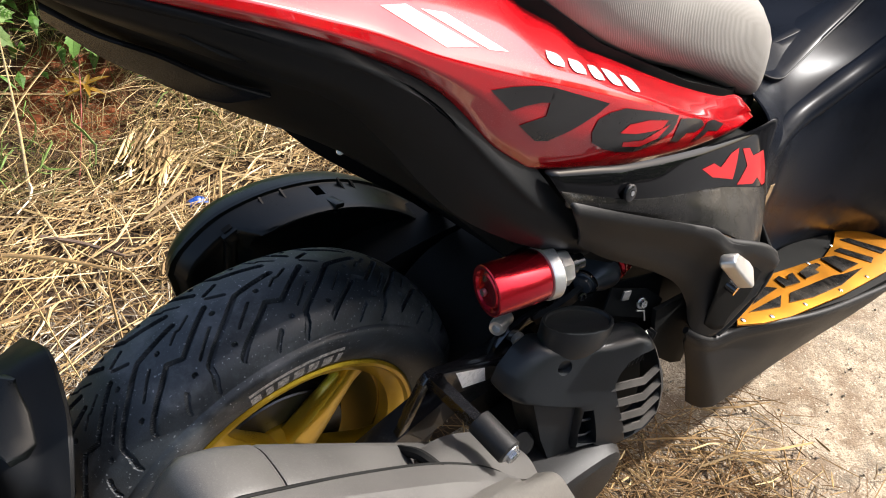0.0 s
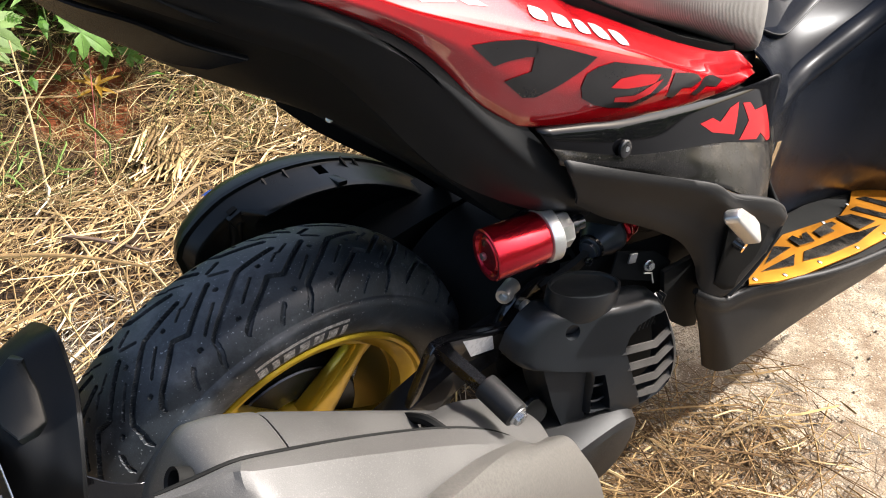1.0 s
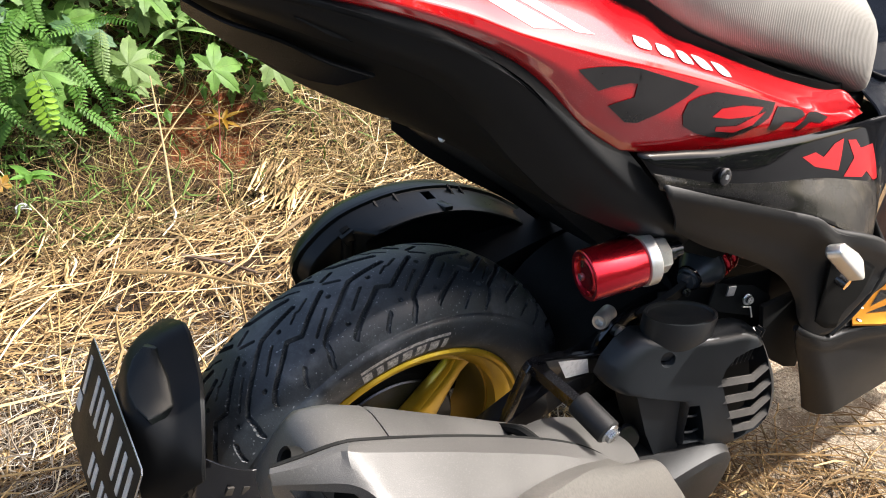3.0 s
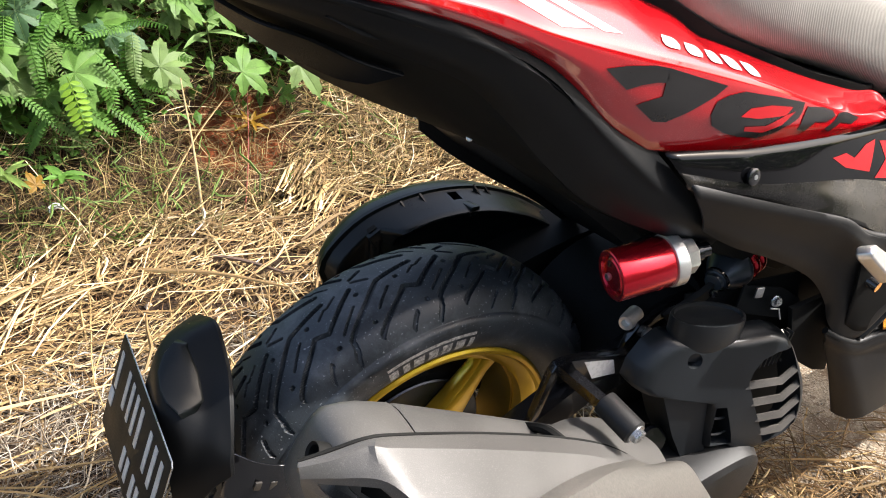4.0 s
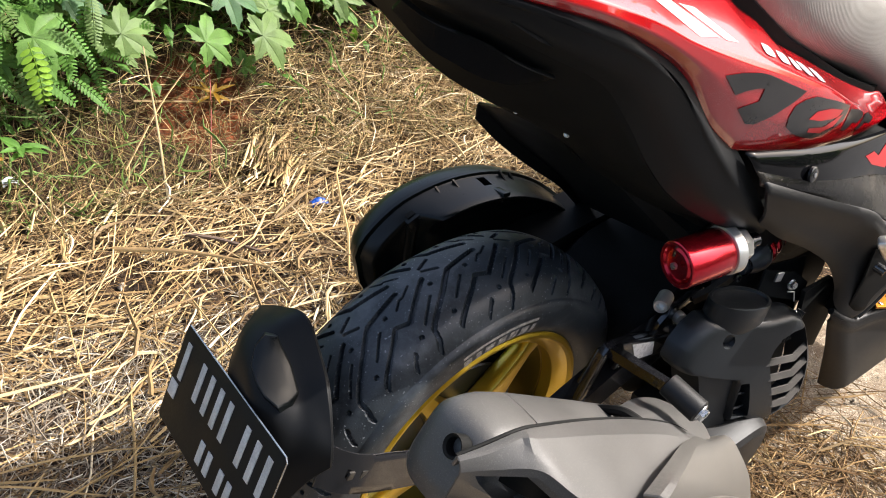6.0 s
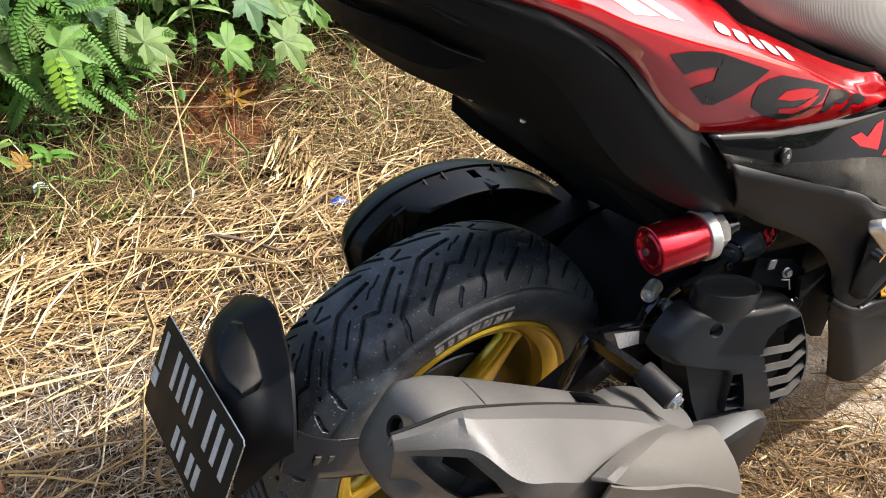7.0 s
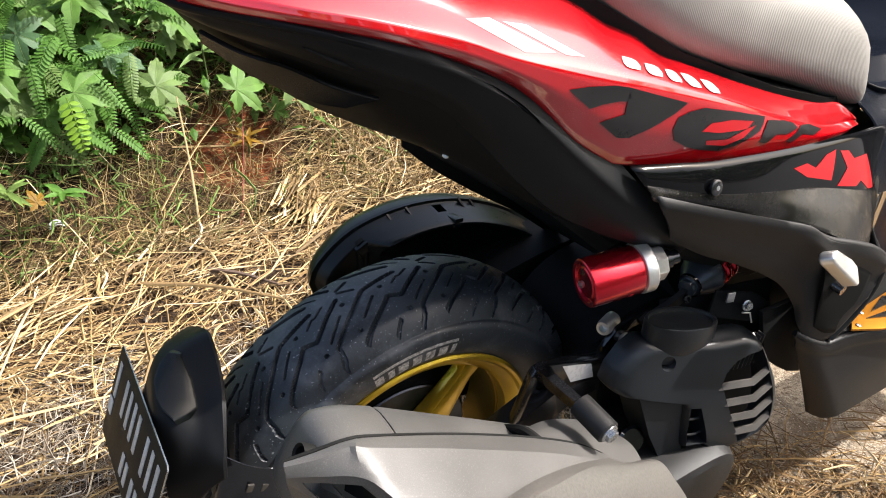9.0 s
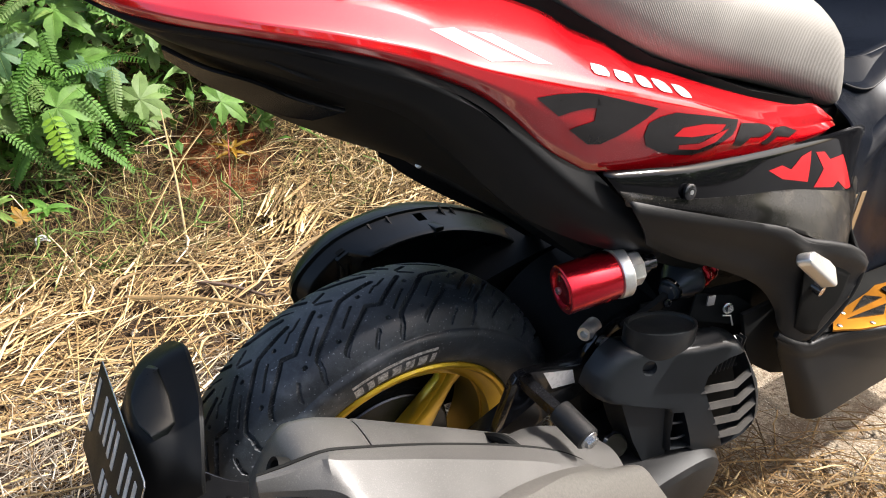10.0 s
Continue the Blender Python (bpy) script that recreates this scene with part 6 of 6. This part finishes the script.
for k in range(15):
    x = rp.uniform(-0.95, 0.75)
    leaves = []
    for _ in range(6):
        z = rp.uniform(0.26, 0.72)
        if x > 0.05:
            z = rp.uniform(0.34, 0.72)
        leaves.append(((x + rp.uniform(-0.16, 0.16), 1.13 + 0.42 * z + rp.uniform(-0.02, 0.08), z), rp.uniform(0.045, 0.085), (rp.uniform(-0.4, 0.4), rp.uniform(-0.9, -0.4), rp.uniform(0.5, 0.9)), rp.uniform(120, 240)))
    leafy_plant((x, 1.45, 0.18), leaves, 50 + k)


def frond_mesh(length, pairs, leaf_len, leaf_wide, droop, m):
    """A pinnate leaf: a drooping rib with pairs of oval leaflets."""
    bm = bmesh.new()
    rib = []
    for k in range(pairs + 1):
        t = k / pairs
        rib.append(Vector((0, length * t * (1 - 0.15 * droop * t), -droop * length * t * t * 0.6)))
    g = tube(rib, [0.0012] * len(rib), 5)
    for k in range(1, pairs + 1):
        t = k / pairs
        s = math.sin(math.pi * (0.18 + 0.72 * t)) ** 0.6
        for sgn in (-1, 1):
            base, l, w = rib[k], leaf_len * s, leaf_wide * s
            row = []
            for q, h in ((0, 0.15), (0.3, 0.95), (0.65, 1.0), (0.92, 0.5), (1.0, 0.05)):
                c = base + Vector((sgn * l * q * 0.94, l * q * 0.28, -0.25 * l * q * q))
                row.append((c + Vector((0, w / 2 * h, 0.05 * w)), c, c - Vector((0, w / 2 * h, -0.05 * w))))
            vs = [[bm.verts.new(p) for p in r3] for r3 in row]
            grid_faces(bm, vs)
    out = joined(bm, g)
    out.transform(m)
    return out


rf = random.Random(8)
fronds = [((-0.204, 1.15, 0.395), 0.13, FROND_LIME, (0.15, -0.35, -0.9), 0.030), ((-0.256, 1.2, 0.47), 0.13, FROND, (0.0, -0.4, -0.9), 0.018), ((-0.13, 1.2, 0.42), 0.13, FROND, (0.5, -0.4, -0.6), 0.018),
          ((-0.36, 1.2, 0.40), 0.12, FROND, (-0.5, -0.5, -0.4), 0.020), ((-0.30, 1.19, 0.35), 0.12, FROND, (0.6, -0.4, -0.5), 0.018)]
for _ in range(150):
    x = rf.uniform(-0.9, 0.02)
    h = rf.uniform(0.27, 0.72)
    fronds.append(((x, 1.09 + 0.36 * h + rf.uniform(0.0, 0.10), h), rf.uniform(0.09, 0.16), rf.choice([FROND, FROND, FROND, LEAF_PALE]), (rf.uniform(-1, 1), rf.uniform(-0.8, -0.1), rf.uniform(-0.7, 0.4)), rf.uniform(0.019, 0.031)))
shrub = thing("pinnate_shrub", "low shrub with feathery pinnate green leaves on the bank", "shrub", (-0.35, 1.4, 0.2))
inv = Matrix.Translation((0.35, -1.4, -0.2))
for at, ln, material, way, ll in fronds:
    y = Vector(way).normalized()
    z = (Vector((0, -0.4, 1)) - y * Vector((0, -0.4, 1)).dot(y)).normalized()
    m = Matrix((y.cross(z), y, z)).transposed().to_4x4()
    m.translation = Vector(at)
    part("frond", frond_mesh(ln, 9 if material is FROND_LIME else 14, ll * (1.0 if material is FROND_LIME else 0.85), ll * (0.42 if material is FROND_LIME else 0.34), 0.5, inv @ m), material, shrub, "", 80)


def undergrowth():
    """Small mixed leaves that fill the bank behind the larger plants."""
    r = np.random.RandomState(31)
    verts, faces = [], []
    for k in range(26000):
        x = r.uniform(-1.3, 1.5) if k < 12000 else r.uniform(-4.5, 5.0)
        if k >= 12000 and -1.3 < x < 1.5:
            continue
        y = r.uniform(1.22, 1.9)
        if (x > -0.05 and y < 1.40 and r.rand() < 0.85) or (y < 1.30 and r.rand() < 0.5):
            continue
        z = float(bank(np.array(x), np.array(y))) + r.uniform(0.0, 0.20) * (1.0 if x < 0.1 else 0.7)
        l, w = r.uniform(0.025, 0.07), r.uniform(0.010, 0.028)
        d = Vector((r.normal(), r.normal() - 0.5, r.normal() * 0.5)).normalized()
        s = d.cross(Vector((0, 0, 1))).normalized()
        n = len(verts)
        c = Vector((x, y, z))
        for p in (c, c + d * l * 0.5 + s * w / 2, c + d * l + Vector((0, 0, -0.2 * l)), c + d * l * 0.5 - s * w / 2, c + d * l * 0.5 + Vector((0, 0, 0.12 * w))):
            verts.append(tuple(p))
        faces += [(n, n + 1, n + 4), (n + 1, n + 2, n + 4), (n + 2, n + 3, n + 4), (n + 3, n, n + 4)]
    me = bpy.data.meshes.new("undergrowth")
    me.from_pydata(verts, [], faces)
    me.materials.append(FROND)
    return tagged(new("undergrowth", me), "dense small green leaves covering the bank", "undergrowth", kind="stuff")


undergrowth()
strands("green_grass", 41, 1500, (-1.0, 1.2), (1.02, 1.55), (0.05, 0.16), (0.003, 0.0075), 0.08, GRASS, "green grass blades among the dry stems", "grass", lean=0.8, base=0.02, segs=4, curl=0.16, keep=lambda x, y, r: r.rand(len(x)) < np.where(x < 0.0, 1.0, 0.3))



def lance_leaf(length, width, m):
    """A long pointed leaf, folded along its middle and drooping at the tip."""
    rows = []
    for f in np.linspace(0, 1, 9):
        w = width * math.sin(math.pi * min(1.0, 0.06 + 0.94 * f)) ** 0.8 * (1 - 0.25 * f) / 2
        z = -0.35 * length * f * f
        rows.append([m @ Vector((u * w, length * f, z + abs(u) * w * 0.35)) for u in (-1, -0.5, 0, 0.5, 1)])
    bm = bmesh.new()
    grid_faces(bm, [[bm.verts.new(p) for p in r] for r in rows])
    return bm


def lance_plant(root, top, leaves, length, width, material, label, seed):
    """An upright herb: one stem with pointed leaves set round its top."""
    r = random.Random(seed)
    plant = thing("herb", label, "plant", root, "herbs on the bank")
    up = Vector(top) - Vector(root)
    part("stem", tube([(0, 0, 0), up * 0.5 + Vector((0.01, 0, 0)), up], [0.0028, 0.0022, 0.0016], 6, 10), STEM, plant)
    for k in range(leaves):
        a = 2.4 * k + r.uniform(-0.3, 0.3)
        y = Vector((math.cos(a), math.sin(a) - 0.25, r.uniform(0.1, 0.8))).normalized()
        z = (Vector((0, -0.3, 1)) - y * Vector((0, -0.3, 1)).dot(y)).normalized()
        m = Matrix((y.cross(z), y, z)).transposed().to_4x4()
        m.translation = up * (1 - 0.09 * (k // 3))
        part("leaf", lance_leaf(length * r.uniform(0.75, 1.1), width, m), material, plant, "", 80)


PALE_GREEN = leaf_material("pale_lance_leaf", (0.17, 0.27, 0.09), 0.2, 0.3)
lance_plant((0.15, 1.34, 0.12), (0.145, 1.29, 0.420), 7, 0.085, 0.020, PALE_GREEN, "pale green herb with long pointed leaves on the bank", 1)
lance_plant((0.05, 1.42, 0.2), (0.06, 1.36, 0.54), 9, 0.10, 0.020, PALE_GREEN, "pale green herb with long pointed leaves on the bank", 2)
lance_plant((-0.10, 1.46, 0.2), (-0.10, 1.40, 0.60), 9, 0.11, 0.022, GRASS, "green herb with long pointed leaves on the bank", 3)
lance_plant((0.26, 1.40, 0.2), (0.25, 1.36, 0.56), 8, 0.10, 0.020, GRASS, "green herb with long pointed leaves on the bank", 4)
lance_plant((0.20, 1.22, 0.09), (0.205, 1.19, 0.19), 7, 0.055, 0.013, YELLOWED, "small wilting herb in front of the red soil", 5)
lance_plant((-0.46, 1.09, 0.07), (-0.46, 1.06, 0.165), 9, 0.045, 0.020, FROND, "small green herb at the foot of the bank", 6)
lance_plant((-0.25, 1.12, 0.09), (-0.262, 1.10, 0.195), 8, 0.055, 0.018, FROND, "small green herb at the foot of the bank", 7)
lance_plant((-0.37, 1.13, 0.09), (-0.372, 1.08, 0.235), 7, 0.07, 0.016, GRASS, "small green herb at the foot of the bank", 8)
lance_plant((-0.62, 1.10, 0.08), (-0.62, 1.06, 0.20), 9, 0.06, 0.020, FROND, "small green herb at the foot of the bank", 9)


def tree_row(seed, count, start, end, tall, label):
    """A row of dark trees in small leaf clumps with an uneven top."""
    r = np.random.RandomState(seed)
    verts, faces = [], []
    long = (Vector(end) - Vector(start)).length
    for k in range(count):
        f = r.rand()
        top = tall * (1 + 0.30 * math.sin(f * long * 0.55) + 0.20 * math.sin(f * long * 1.7 + 1))
        c = Vector(start).lerp(Vector(end), f) + Vector((r.normal(0, 0.6), r.normal(0, 0.6), top * r.rand() ** 0.7))
        s = r.uniform(0.18, 0.42)
        d, e = Vector(r.normal(0, 1, 3)).normalized(), Vector(r.normal(0, 1, 3)).normalized()
        n = len(verts)
        for p in (c + d * s, c + e * s * 0.7, c - d * s, c - e * s * 0.7):
            verts.append(tuple(p))
        faces.append((n, n + 1, n + 2, n + 3))
    me = bpy.data.meshes.new("tree_row")
    me.from_pydata(verts, [], faces)
    me.materials.append(FROND)
    return tagged(new("tree_row", me), label, "trees", kind="stuff")


# this first row is never in view; added to darken what the panels reflect
tree_row(5, 9000, (-22, -10.5, 0), (22, -10.5, 0), 4.2, "unseen row of dark trees added to darken reflections")
tree_row(6, 4000, (15, 3.4, 0), (15, 15, 0), 5.2, "dark green trees farther along the verge")

# litter
wrapper = joined(sheet([[(0.0, 0, 0), (0.02, 0, 0.012), (0.045, 0, 0.004)], [(0.004, 0.012, 0.012), (0.024, 0.014, 0.020), (0.048, 0.012, 0.010)], [(0, 0.026, 0.002), (0.022, 0.028, 0.010), (0.05, 0.024, 0.0)]], 10, 8, 0.0006))
w = part("crumpled_wrapper", wrapper, LITTER_B)
w.location = (0.30, 0.865, 0.018)
tagged(w, "crumpled blue plastic wrapper lying in the straw", "wrapper")
w = part("paper_scrap", sheet([[(0, 0, 0), (0.02, 0, 0.01), (0.034, 0, 0)], [(0.003, 0.014, 0.01), (0.018, 0.016, 0.016), (0.032, 0.013, 0.008)], [(0, 0.026, 0), (0.02, 0.028, 0.006), (0.03, 0.025, 0)]], 8, 7, 0.0006), LITTER_W)
w.location = (-0.305, 1.12, 0.095)
tagged(w, "crumpled white paper scrap at the foot of the bank", "paper")
w = part("fallen_leaf", lobed_leaf(0.036, 77, Matrix.Identity(4)), YELLOWED, None, "", 70)
w.location, w.rotation_euler = (-0.318, 1.085, 0.190), (0.9, 0, 0.5)
tagged(w, "yellowed leaf hanging at the foot of the bank", "leaf")


def dry_stem(points, radius, material, label):
    tagged(part("dry_stem", tube(points, [radius, radius * 0.8, radius * 0.5], 7, 16), material), label, "stem", "dry stems on the verge")


dry_stem([(0.015, 1.03, 0.02), (0.035, 1.12, 0.17), (0.045, 1.20, 0.33)], 0.0032, STRAW, "pale upright dry stem leaning on the bank")
dry_stem([(-0.06, 1.08, 0.10), (0.06, 1.16, 0.20), (0.18, 1.22, 0.28)], 0.0028, STRAW, "pale slanting dry stem across the bank")
dry_stem([(0.12, 1.04, 0.03), (0.17, 1.13, 0.14), (0.21, 1.22, 0.27)], 0.0018, surface("red_stem", (0.30, 0.07, 0.05), 0.6), "thin reddish dry stem against the bank")
dry_stem([(0.02, 1.22, 0.19), (0.20, 1.20, 0.165), (0.38, 1.19, 0.15)], 0.0026, STRAW, "pale dry stem lying across the red soil")
dry_stem([(-0.541, 0.40, 0.008), (-0.540, 0.55, 0.014), (-0.542, 0.705, 0.024)], 0.0062, surface("brown_twig", (0.16, 0.075, 0.035), 0.7), "brown dry twig lying on the trodden straw")
dry_stem([(-0.015, 0.885, 0.035), (0.045, 0.83, 0.036), (0.105, 0.755, 0.034)], 0.0060, surface("grey_twig", (0.10, 0.065, 0.045), 0.8), "greyish dry twig lying in the straw")
dry_stem([(-0.60, 0.81, 0.045), (-0.45, 0.89, 0.05), (-0.335, 0.952, 0.045)], 0.0065, STRAW, "thick pale straw stalk lying on the litter")
dry_stem([(-0.165, 0.89, 0.042), (-0.03, 0.801, 0.046), (0.093, 0.69, 0.04)], 0.0052, STRAW, "thick pale straw stalk lying on the litter")
